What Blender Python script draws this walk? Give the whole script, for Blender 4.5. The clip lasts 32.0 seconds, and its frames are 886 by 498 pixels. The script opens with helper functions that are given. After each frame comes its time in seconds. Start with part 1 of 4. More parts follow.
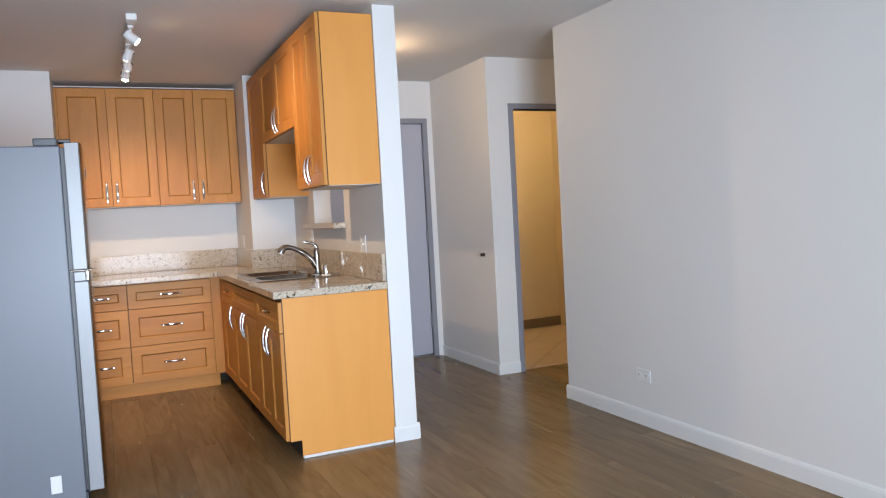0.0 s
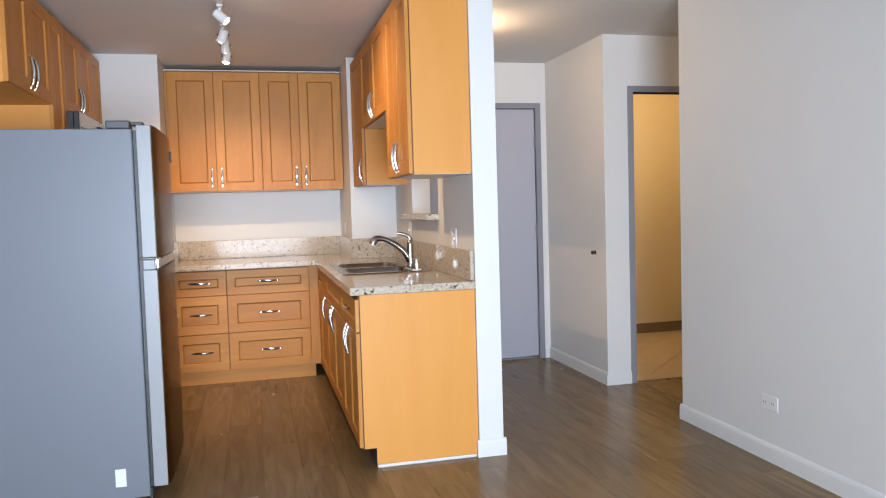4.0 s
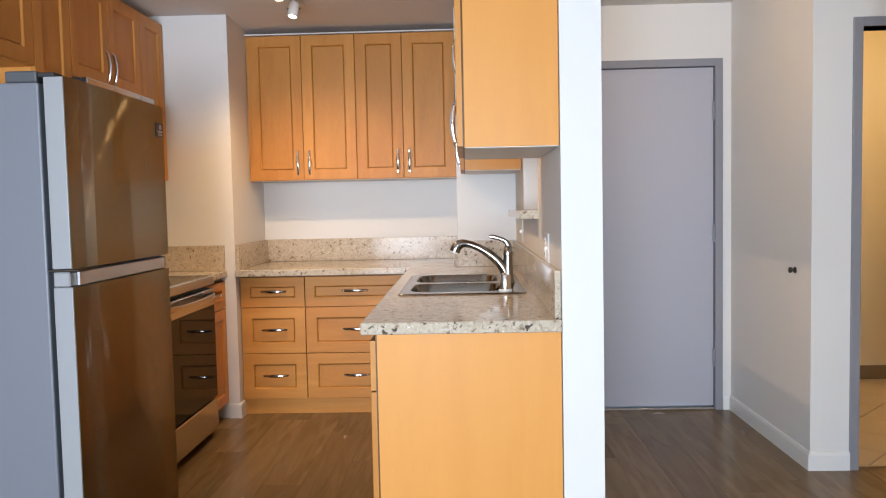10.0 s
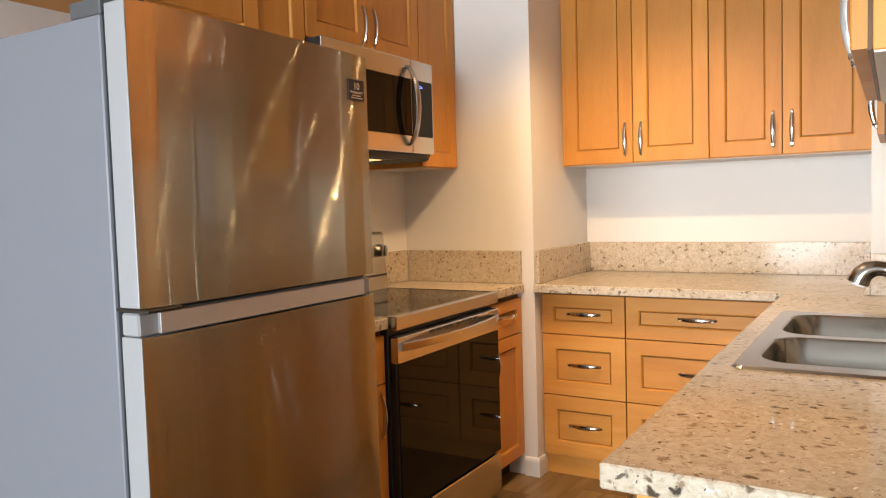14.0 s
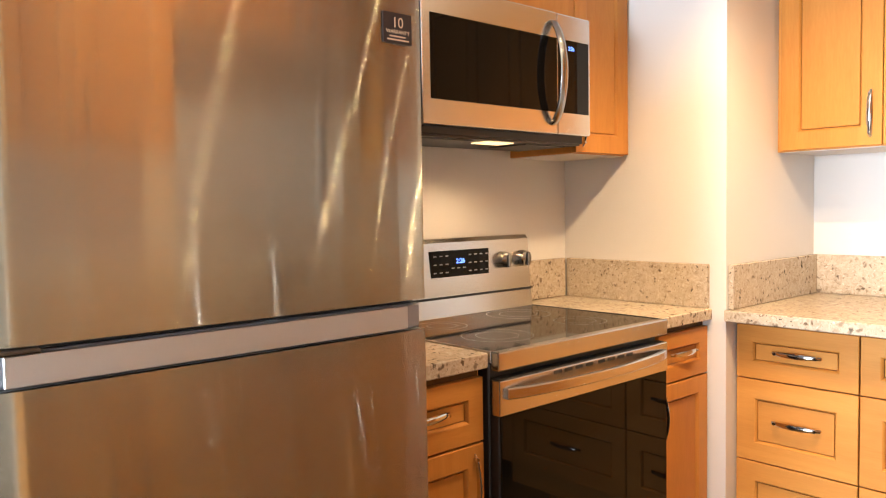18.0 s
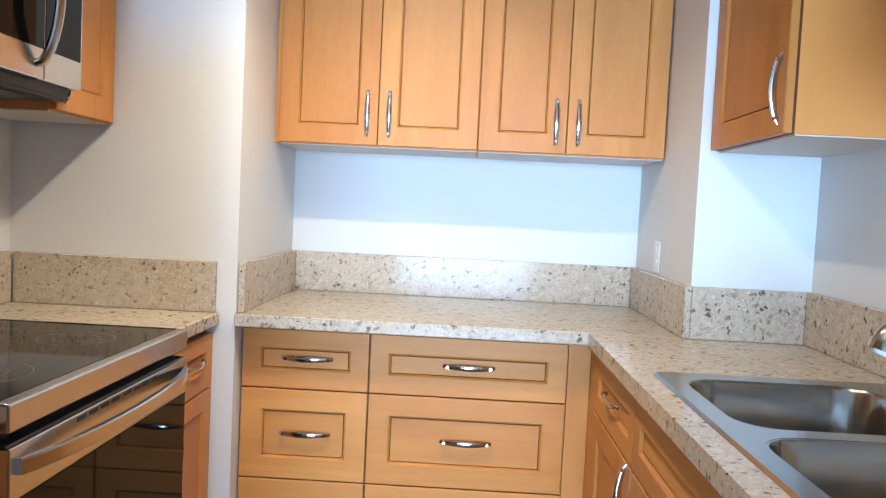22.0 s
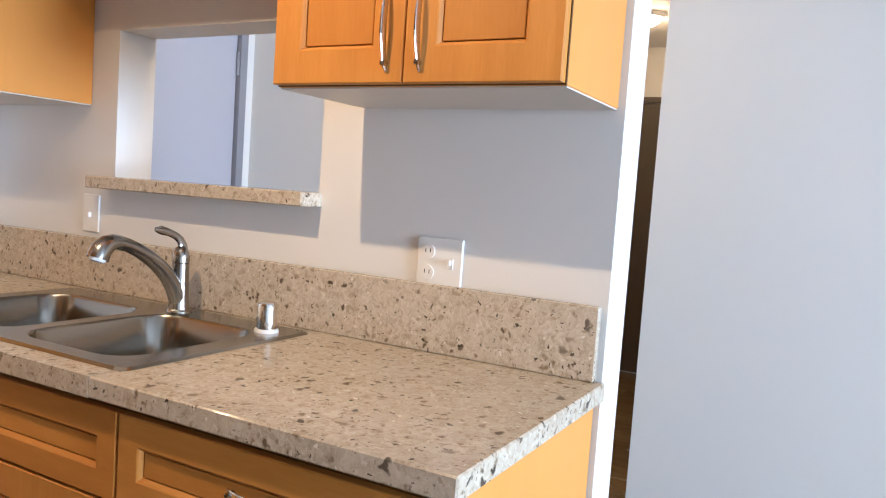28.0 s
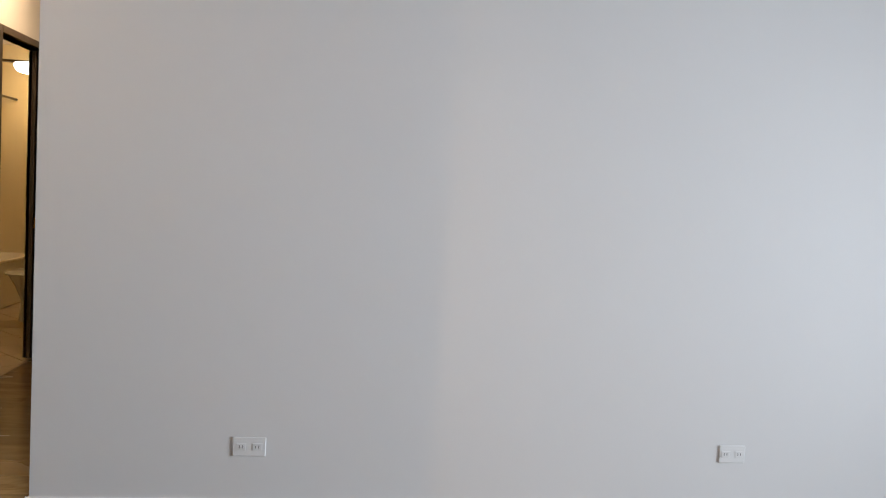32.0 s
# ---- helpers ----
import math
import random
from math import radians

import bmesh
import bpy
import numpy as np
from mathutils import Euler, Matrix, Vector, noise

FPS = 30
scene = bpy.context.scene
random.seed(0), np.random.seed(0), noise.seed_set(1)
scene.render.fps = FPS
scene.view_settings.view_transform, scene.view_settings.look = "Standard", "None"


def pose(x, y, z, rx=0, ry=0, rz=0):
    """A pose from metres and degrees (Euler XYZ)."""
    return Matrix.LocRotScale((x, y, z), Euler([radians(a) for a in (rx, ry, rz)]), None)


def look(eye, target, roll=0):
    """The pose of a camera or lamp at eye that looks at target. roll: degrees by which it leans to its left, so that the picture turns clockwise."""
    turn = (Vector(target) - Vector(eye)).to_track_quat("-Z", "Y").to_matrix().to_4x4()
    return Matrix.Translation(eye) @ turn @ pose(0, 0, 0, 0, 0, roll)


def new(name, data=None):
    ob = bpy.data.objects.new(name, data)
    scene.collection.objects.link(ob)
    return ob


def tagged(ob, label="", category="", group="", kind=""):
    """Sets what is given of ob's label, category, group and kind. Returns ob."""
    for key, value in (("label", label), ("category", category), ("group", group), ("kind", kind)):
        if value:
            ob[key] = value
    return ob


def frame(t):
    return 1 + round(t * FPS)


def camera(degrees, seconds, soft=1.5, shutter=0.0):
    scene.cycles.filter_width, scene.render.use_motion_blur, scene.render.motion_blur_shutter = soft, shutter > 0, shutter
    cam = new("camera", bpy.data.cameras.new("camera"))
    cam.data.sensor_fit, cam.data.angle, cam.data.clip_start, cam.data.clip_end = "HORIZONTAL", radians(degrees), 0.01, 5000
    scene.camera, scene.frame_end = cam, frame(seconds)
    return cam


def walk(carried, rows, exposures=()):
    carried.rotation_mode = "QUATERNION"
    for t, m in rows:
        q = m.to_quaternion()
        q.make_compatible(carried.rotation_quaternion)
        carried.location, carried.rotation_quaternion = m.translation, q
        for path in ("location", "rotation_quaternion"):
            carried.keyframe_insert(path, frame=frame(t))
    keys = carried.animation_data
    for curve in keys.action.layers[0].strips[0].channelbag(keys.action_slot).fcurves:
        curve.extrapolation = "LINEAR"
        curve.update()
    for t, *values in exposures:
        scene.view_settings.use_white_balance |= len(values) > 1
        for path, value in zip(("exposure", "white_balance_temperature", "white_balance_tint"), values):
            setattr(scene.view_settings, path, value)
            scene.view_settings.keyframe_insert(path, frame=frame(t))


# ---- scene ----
# ---------- camera and walk ----------
cam = camera(60.9, 32.0, soft=1.15)
PATH = [
    (0, (-1.433, -4.002, 1.287), (-0.617, -2.179, 1.19), -3.1),
    (0.5, (-1.36, -4.024, 1.279), (-0.638, -2.161, 1.188), -3.0),
    (1, (-1.339, -4.012, 1.286), (-0.661, -2.133, 1.191), -2.7),
    (1.5, (-1.315, -4.011, 1.292), (-0.67, -2.12, 1.191), -2.5),
    (2, (-1.275, -3.989, 1.289), (-0.671, -2.085, 1.186), -2.5),
    (2.5, (-1.256, -3.933, 1.293), (-0.677, -2.021, 1.19), -2.3),
    (3, (-1.232, -3.855, 1.291), (-0.673, -1.937, 1.189), -2.1),
    (3.5, (-1.185, -3.775, 1.307), (-0.652, -1.85, 1.196), -1.8),
    (5.5, (-0.716, -3.464, 1.304), (-0.422, -1.489, 1.195), -1.9),
    (6, (-0.648, -3.364, 1.296), (-0.396, -1.382, 1.193), -1.8),
    (6.5, (-0.58, -3.264, 1.308), (-0.374, -1.278, 1.199), -1.6),
    (7, (-0.513, -3.164, 1.295), (-0.352, -1.174, 1.191), -1.5),
    (7.5, (-0.425, -3.075, 1.299), (-0.324, -1.081, 1.192), -1.5),
    (8, (-0.347, -2.982, 1.285), (-0.3, -0.986, 1.182), -1.5),
    (8.5, (-0.325, -2.881, 1.279), (-0.307, -0.884, 1.178), -1.4),
    (9, (-0.34, -2.751, 1.29), (-0.335, -0.754, 1.185), -1.3),
    (9.5, (-0.344, -2.591, 1.285), (-0.356, -0.594, 1.174), -1.3),
    (10, (-0.301, -2.403, 1.286), (-0.363, -0.407, 1.17), -1.2),
    (10.5, (-0.273, -2.195, 1.284), (-0.385, -0.202, 1.165), -1.0),
    (11, (-0.292, -2.004, 1.287), (-0.431, -0.012, 1.162), -0.8),
    (11.5, (-0.31, -1.845, 1.29), (-0.503, 0.141, 1.16), -0.8),
    (12, (-0.281, -1.652, 1.29), (-0.614, 0.316, 1.157), -1.0),
    (12.5, (-0.243, -1.471, 1.296), (-0.77, 0.454, 1.159), -1.2),
    (13, (-0.247, -1.315, 1.288), (-0.952, 0.553, 1.159), -1.3),
    (13.5, (-0.267, -1.176, 1.304), (-1.14, 0.619, 1.172), -1.4),
    (14, (-0.276, -1.058, 1.298), (-1.305, 0.653, 1.179), -1.7),
    (14.5, (-0.239, -0.951, 1.305), (-1.402, 0.672, 1.188), -1.6),
    (15, (-0.212, -0.837, 1.299), (-1.474, 0.71, 1.188), -1.5),
    (15.5, (-0.224, -0.742, 1.298), (-1.542, 0.758, 1.193), -1.5),
    (17.5, (-0.4, -0.371, 1.287), (-1.867, 0.986, 1.182), -1.0),
    (18, (-0.427, -0.297, 1.283), (-1.92, 1.029, 1.174), -1.0),
    (18.5, (-0.457, -0.246, 1.284), (-1.963, 1.065, 1.171), -1.0),
    (19, (-0.479, -0.207, 1.293), (-1.99, 1.098, 1.171), -0.9),
    (19.5, (-0.571, -0.181, 1.276), (-2.004, 1.21, 1.161), -0.6),
    (20, (-0.698, -0.14, 1.262), (-1.917, 1.441, 1.149), 0.0),
    (20.5, (-0.764, -0.132, 1.266), (-1.702, 1.63, 1.149), 0.9),
    (21, (-0.828, -0.122, 1.268), (-1.469, 1.769, 1.151), 1.6),
    (21.5, (-0.919, -0.117, 1.274), (-1.259, 1.85, 1.154), 2.1),
    (22, (-1.024, -0.115, 1.262), (-1.084, 1.881, 1.156), 2.8),
    (22.5, (-1.113, -0.109, 1.273), (-0.917, 1.878, 1.158), 3.4),
    (23, (-1.178, -0.12, 1.272), (-0.755, 1.831, 1.151), 3.7),
    (23.5, (-1.23, -0.166, 1.271), (-0.608, 1.73, 1.144), 3.7),
    (24, (-1.307, -0.215, 1.274), (-0.484, 1.603, 1.141), 3.8),
    (24.5, (-1.397, -0.254, 1.285), (-0.387, 1.466, 1.138), 3.8),
    (26.5, (-1.518, -0.353, 1.294), (-0.038, 0.981, 1.122), 3.9),
    (27, (-1.506, -0.376, 1.287), (0.062, 0.855, 1.122), 4.0),
    (27.5, (-1.504, -0.407, 1.276), (0.156, 0.698, 1.126), 4.1),
    (28, (-1.494, -0.44, 1.279), (0.256, 0.516, 1.129), 4.0),
    (28.5, (-1.49, -0.481, 1.271), (0.337, 0.321, 1.137), 4.1),
    (29, (-1.471, -0.507, 1.271), (0.414, 0.149, 1.144), 4.2),
    (29.5, (-1.461, -0.537, 1.273), (0.48, -0.07, 1.147), 4.4),
    (30, (-1.474, -0.588, 1.278), (0.5, -0.298, 1.152), 4.4),
    (30.5, (-1.473, -0.65, 1.29), (0.517, -0.501, 1.156), 4.6),
    (31, (-1.485, -0.716, 1.302), (0.509, -0.694, 1.158), 4.4),
    (31.5, (-1.495, -0.79, 1.3), (0.496, -0.902, 1.144), 3.5),
    (32, (-1.53, -0.84, 1.296), (0.445, -1.115, 1.148), 3.6),
]
EXPOSURES = [
    (0, 0.08, 5800, 10), (1, 0.28, 5800, 10), (2, 0.24, 5800, 10), (3.5, 0.24, 5850, 10), (6, 0.17, 5900, 10), (8, 0.08, 6000, 10), (9, 0.24, 6000, 10), (11, 0.17, 6150, 10), (12, 0.14, 6350, 10),
    (13, 0.36, 6600, 10), (14, 0.62, 6700, 9), (15, 0.9, 6650, 9), (17.5, 1.25, 6150, 9), (19, 1.33, 5950, 8), (20, 1.16, 5000, 4), (21, 0.88, 4450, 0), (23, 0.76, 4420, -1), (24.5, 0.83, 4560, 0),
    (26.5, 0.84, 5050, 5), (28, 0.72, 5350, 8), (29, 0.45, 5600, 10), (30, 0.22, 5800, 10), (31, 0.2, 5950, 10), (32, -0.02, 6000, 10),
]
walk(cam, [(t, look(eye, target, roll)) for t, eye, target, roll in PATH], EXPOSURES)

# ---------- plan, in metres ----------
CEIL = 2.455
WALL_L = -2.42          # wall behind fridge and range
STUB_X, STUB_Y = -1.715, 2.15   # pier between range run and back run
BACK = 2.865            # kitchen back wall
COL_X, COL_Y = -0.352, 2.13     # pier in the sink corner
PART = 0.130            # partition thickness, from x = 0
ENTRY = 2.207           # entry door wall
CLOS = 1.302             # closet wall
HALL_N, HALL_S = 1.143, 0.237   # hall walls
LIV = 1.334             # long living room wall
SOUTH = -6.0            # window wall behind the walk
HALL_E = 4.20
BATH_E = 6.35           # bathroom end wall
CT0, CT1 = 0.876, 0.915  # counter slab
SPL = 1.07              # splash top
UB = 1.468              # underside of wall cabinets
UT = 2.405              # their top

# ---------- world and large lights ----------
world = bpy.data.worlds.new("world")
scene.world = world
world.use_nodes = True
wn = world.node_tree
sky = wn.nodes.new("ShaderNodeTexSky")
sky.sky_type = "NISHITA"
sky.sun_disc = False
sky.sun_elevation = radians(40)
sky.sun_rotation = radians(200)
wn.links.new(sky.outputs[0], wn.nodes["Background"].inputs[0])
wn.nodes["Background"].inputs[1].default_value = 0.12


def lamp(name, kind, power, color, m, **more):
    data = bpy.data.lights.new(name, kind)
    data.energy, data.color = power, color
    if kind == "AREA":
        data.shape, data.size, data.size_y, data.spread = "RECTANGLE", more["size"], more["size_y"], radians(more["spread"])
    elif kind == "SPOT":
        data.spot_size, data.spot_blend, data.shadow_soft_size = radians(more["cone"]), more["blend"], more["soft"]
    elif kind == "POINT":
        data.shadow_soft_size = more["soft"]
    ob = new(name, data)
    ob.matrix_world = m
    return ob


WARM = (1.0, 0.635, 0.32)
DAY = (0.86, 0.93, 1.0)
lamp("window_daylight", "AREA", 122, DAY, look((-1.0, SOUTH + 0.05, 1.1), (-1.0, 0, 1.0)), size=1.9, size_y=1.8, spread=105)
lamp("hall_ceiling_glow", "POINT", 9, WARM, pose(0.28, 0.95, 2.33), soft=0.06)
lamp("far_hall_glow", "POINT", 9, WARM, pose(3.2, 0.82, 2.33), soft=0.06)
lamp("utility_room_glow", "POINT", 20, (1.0, 0.66, 0.3), pose(2.3, 1.9, 2.3), soft=0.08)
lamp("bathroom_glow", "POINT", 9, (1.0, 0.60, 0.20), pose(5.9, 2.0, 2.05), soft=0.08)

# ---------- materials ----------


def mat(name, color=(0.8, 0.8, 0.8), rough=0.5, metal=0.0, spec=0.5):
    m = bpy.data.materials.new(name)
    m.use_nodes = True
    b = m.node_tree.nodes["Principled BSDF"]
    b.inputs["Base Color"].default_value = (*color, 1)
    b.inputs["Roughness"].default_value = rough
    b.inputs["Metallic"].default_value = metal
    b.inputs["Specular IOR Level"].default_value = spec
    return m


class Nodes:
    """Short hand for building node trees."""

    def __init__(self, m):
        self.t = m.node_tree
        self.b = self.t.nodes["Principled BSDF"]

    def add(self, kind, **values):
        n = self.t.nodes.new(kind)
        for k, v in values.items():
            n.inputs[k.replace("_", " ")].default_value = v
        return n

    def link(self, a, b):
        self.t.links.new(a, b)

    def coords(self, scale, space="Object"):
        c, mp = self.add("ShaderNodeTexCoord"), self.add("ShaderNodeMapping")
        mp.inputs["Scale"].default_value = scale
        self.link(c.outputs[space], mp.inputs["Vector"])
        return mp.outputs[0]

    def noise(self, vec, scale, detail=4.0, rough=0.5, distortion=0.0):
        n = self.add("ShaderNodeTexNoise", Scale=scale, Detail=detail, Roughness=rough, Distortion=distortion)
        self.link(vec, n.inputs["Vector"])
        return n.outputs[0]

    def ramp(self, fac, stops):
        r = self.add("ShaderNodeValToRGB")
        e = r.color_ramp.elements
        while len(e) < len(stops):
            e.new(0.5)
        for el, (p, c) in zip(e, stops):
            el.position, el.color = p, (*c, 1)
        self.link(fac, r.inputs[0])
        return r.outputs[0]

    def mix(self, fac, a, b, how="MIX"):
        n = self.t.nodes.new("ShaderNodeMixRGB")
        n.blend_type = how
        for i, v in ((0, fac), (1, a), (2, b)):
            if hasattr(v, "is_output"):
                self.link(v, n.inputs[i])
            elif i == 0:
                n.inputs[0].default_value = v
            else:
                n.inputs[i].default_value = (*v, 1)
        return n.outputs[0]

    def bump(self, height, strength, distance=0.01):
        n = self.add("ShaderNodeBump", Strength=strength, Distance=distance)
        self.link(height, n.inputs["Height"])
        self.link(n.outputs[0], self.b.inputs["Normal"])

    def rough(self, fac, lo, hi):
        r = self.add("ShaderNodeMapRange")
        r.inputs["To Min"].default_value, r.inputs["To Max"].default_value = lo, hi
        self.link(fac, r.inputs[0])
        self.link(r.outputs[0], self.b.inputs["Roughness"])


def paint(name, color, rough=0.6, bump=0.12, scale=220.0, spec=0.4):
    m = mat(name, color, rough, spec=spec)
    n = Nodes(m)
    v = n.coords((1, 1, 1))
    big, fine = n.noise(v, 1.3, 3), n.noise(v, scale, 2)
    n.link(n.mix(big, tuple(c * 0.955 for c in color), color), n.b.inputs["Base Color"])
    n.bump(fine, bump, 0.002)
    n.rough(big, rough - 0.06, rough + 0.06)
    return m


WOOD_MID = (0.66, 0.295, 0.059)
PANEL_MID = (0.67, 0.308, 0.071)


def wood(name, scale, tone=1.0, rough=0.40, figure=1.0, middle=WOOD_MID):
    """Honey-stained maple; scale stretches the grain along one axis."""
    m = mat(name, (0.5, 0.25, 0.09), rough, spec=0.25)
    n = Nodes(m)
    v = n.coords(scale)
    info = n.add("ShaderNodeObjectInfo")
    shift = n.add("ShaderNodeVectorMath")
    shift.operation = "ADD"
    push = n.add("ShaderNodeVectorMath")
    push.operation = "SCALE"
    push.inputs["Scale"].default_value = 37.0
    n.link(info.outputs["Random"], push.inputs[0])
    n.link(v, shift.inputs[0])
    n.link(push.outputs[0], shift.inputs[1])
    v = shift.outputs[0]
    grain, cloud = n.noise(v, 2.2, 4, 0.45, 1.1), n.noise(v, 0.55, 4, 0.55, 1.4)
    fine = n.noise(v, 28.0, 4, 0.6)
    lo, mid, hi = [tuple(m0 * tone * (1 + (q - 1) * figure) for m0, q in zip(middle, k)) for k in ((0.90, 0.84, 0.77), (1, 1, 1), (1.05, 1.08, 1.16))]
    col = n.ramp(grain, [(0.28, lo), (0.5, mid), (0.75, hi)])
    col = n.mix(n.ramp(cloud, [(0.35, (0, 0, 0)), (0.66, (0.75 * figure, 0.75 * figure, 0.75 * figure))]), col, tuple(c * 0.88 for c in lo))
    col = n.mix(0.07 * figure, col, n.ramp(fine, [(0.3, (0.26, 0.09, 0.02)), (0.7, (0.78, 0.40, 0.13))]))
    col = n.mix(1.0, col, n.ramp(info.outputs["Random"], [(0.0, (0.93, 0.88, 0.82)), (0.45, (1.0, 0.99, 0.975)), (1.0, (1.0, 1.0, 1.0))]), "MULTIPLY")
    n.link(col, n.b.inputs["Base Color"])
    n.bump(fine, 0.015, 0.001)
    n.rough(grain, rough - 0.05, rough + 0.08)
    return m


def quartz(name):
    """Tan engineered stone: cloudy ground, pale and brown grains, a few dark ragged chips."""
    m = mat(name, (0.55, 0.47, 0.37), 0.12, spec=0.14)
    n = Nodes(m)
    v = n.coords((1, 1, 1))

    def bent(scale, amount):
        warp = n.add("ShaderNodeTexNoise", Scale=scale, Detail=4.0)
        n.link(v, warp.inputs["Vector"])
        return n.mix(amount, v, warp.outputs["Color"], "LINEAR_LIGHT")

    def chips(vec, scale, share, size, soft=0.10):
        vo = n.add("ShaderNodeTexVoronoi", Scale=scale)
        n.link(vec, vo.inputs["Vector"])
        sep = n.add("ShaderNodeSeparateColor")
        n.link(vo.outputs["Color"], sep.inputs[0])
        inside = n.ramp(vo.outputs["Distance"], [(size, (1, 1, 1)), (size + soft, (0, 0, 0))])
        some = n.ramp(sep.outputs[1], [(1 - share, (0, 0, 0)), (1 - share + 0.01, (1, 1, 1))])
        return n.mix(1.0, inside, some, "MULTIPLY"), sep.outputs[0]

    wide, tight = bent(38.0, 0.022), bent(75.0, 0.014)
    ground = n.noise(wide, 55.0, 6, 0.62, 1.2)
    col = n.ramp(ground, [(0.30, (0.33, 0.265, 0.185)), (0.45, (0.455, 0.385, 0.295)), (0.60, (0.535, 0.47, 0.375)), (0.75, (0.63, 0.58, 0.50))])
    f, pick = chips(tight, 110.0, 0.20, 0.34)
    col = n.mix(f, col, n.ramp(pick, [(0.0, (0.27, 0.20, 0.135)), (0.6, (0.40, 0.32, 0.23)), (1.0, (0.72, 0.68, 0.61))]))
    f, pick = chips(wide, 52.0, 0.24, 0.22, 0.24)
    col = n.mix(f, col, n.ramp(pick, [(0.0, (0.085, 0.06, 0.04)), (0.5, (0.22, 0.16, 0.105)), (1.0, (0.36, 0.29, 0.21))]))
    f, pick = chips(tight, 62.0, 0.10, 0.23)
    col = n.mix(f, col, n.ramp(pick, [(0.0, (0.020, 0.018, 0.016)), (0.7, (0.07, 0.055, 0.04))]))
    f, pick = chips(wide, 26.0, 0.17, 0.145, 0.10)
    col = n.mix(f, col, n.ramp(pick, [(0.0, (0.03, 0.025, 0.02)), (0.6, (0.13, 0.095, 0.065)), (1.0, (0.26, 0.20, 0.14))]))
    f, _ = chips(tight, 190.0, 0.05, 0.30)
    col = n.mix(f, col, (0.05, 0.04, 0.03))
    cloud = n.noise(v, 6.0, 4)
    col = n.mix(n.ramp(cloud, [(0.42, (0, 0, 0)), (0.75, (0.35, 0.35, 0.35))]), col, (0.56, 0.49, 0.40))
    n.link(col, n.b.inputs["Base Color"])
    n.rough(cloud, 0.07, 0.13)
    return m


def steel(name, color, rough, stretch, aniso=0.0):
    m = mat(name, color, rough, 1.0)
    n = Nodes(m)
    v = n.coords(stretch)
    brushed, smear = n.noise(v, 3.0, 6, 0.7), n.noise(n.coords((1, 1, 1)), 3.0, 3)
    n.link(n.mix(brushed, tuple(c * 0.93 for c in color), color), n.b.inputs["Base Color"])
    n.rough(n.mix(0.5, brushed, smear), rough - 0.06, rough + 0.08)
    n.bump(brushed, 0.02, 0.0005)
    n.b.inputs["Anisotropic"].default_value = aniso
    return m


def fridge_steel(name):
    """Stainless sheet brushed level: fine grooves tip the normal up and down, so that lights smear into long upright streaks."""
    m = mat(name, (0.40, 0.36, 0.32), 0.09, 1.0)
    n = Nodes(m)
    t = n.add("ShaderNodeTangent")
    t.direction_type, t.uv_map = "UV_MAP", "UVMap"
    n.link(t.outputs[0], n.b.inputs["Tangent"])
    n.b.inputs["Anisotropic"].default_value = 1.0
    n.b.inputs["Specular Tint"].default_value = (0.26, 0.22, 0.19, 1)
    groove = n.add("ShaderNodeTexWhiteNoise")
    n.link(n.coords((1, 40, 3000)), groove.inputs["Vector"])
    centred = n.add("ShaderNodeMath")
    centred.operation = "SUBTRACT"
    centred.inputs[1].default_value = 0.5
    n.link(groove.outputs["Value"], centred.inputs[0])
    cubed = n.add("ShaderNodeMath")
    cubed.operation = "POWER"
    cubed.inputs[1].default_value = 3.0
    n.link(centred.outputs[0], cubed.inputs[0])
    lean = n.add("ShaderNodeCombineXYZ")
    deep = n.add("ShaderNodeMath")
    deep.operation = "MULTIPLY"
    deep.inputs[1].default_value = 6.8
    n.link(cubed.outputs[0], deep.inputs[0])
    n.link(deep.outputs[0], lean.inputs["Z"])
    flat = n.add("ShaderNodeTexCoord")
    tip = n.add("ShaderNodeVectorMath")
    tip.operation = "ADD"
    n.link(flat.outputs["Normal"], tip.inputs[0])
    n.link(lean.outputs[0], tip.inputs[1])
    unit = n.add("ShaderNodeVectorMath")
    unit.operation = "NORMALIZE"
    n.link(tip.outputs[0], unit.inputs[0])
    n.link(unit.outputs[0], n.b.inputs["Normal"])
    smear = n.noise(n.coords((1, 1, 0.4)), 4.0, 3)
    n.rough(smear, 0.06, 0.085)
    n.link(n.mix(n.noise(n.coords((1, 3, 300)), 1.0, 3), (0.415, 0.378, 0.292), (0.475, 0.438, 0.345)), n.b.inputs["Base Color"])
    return m


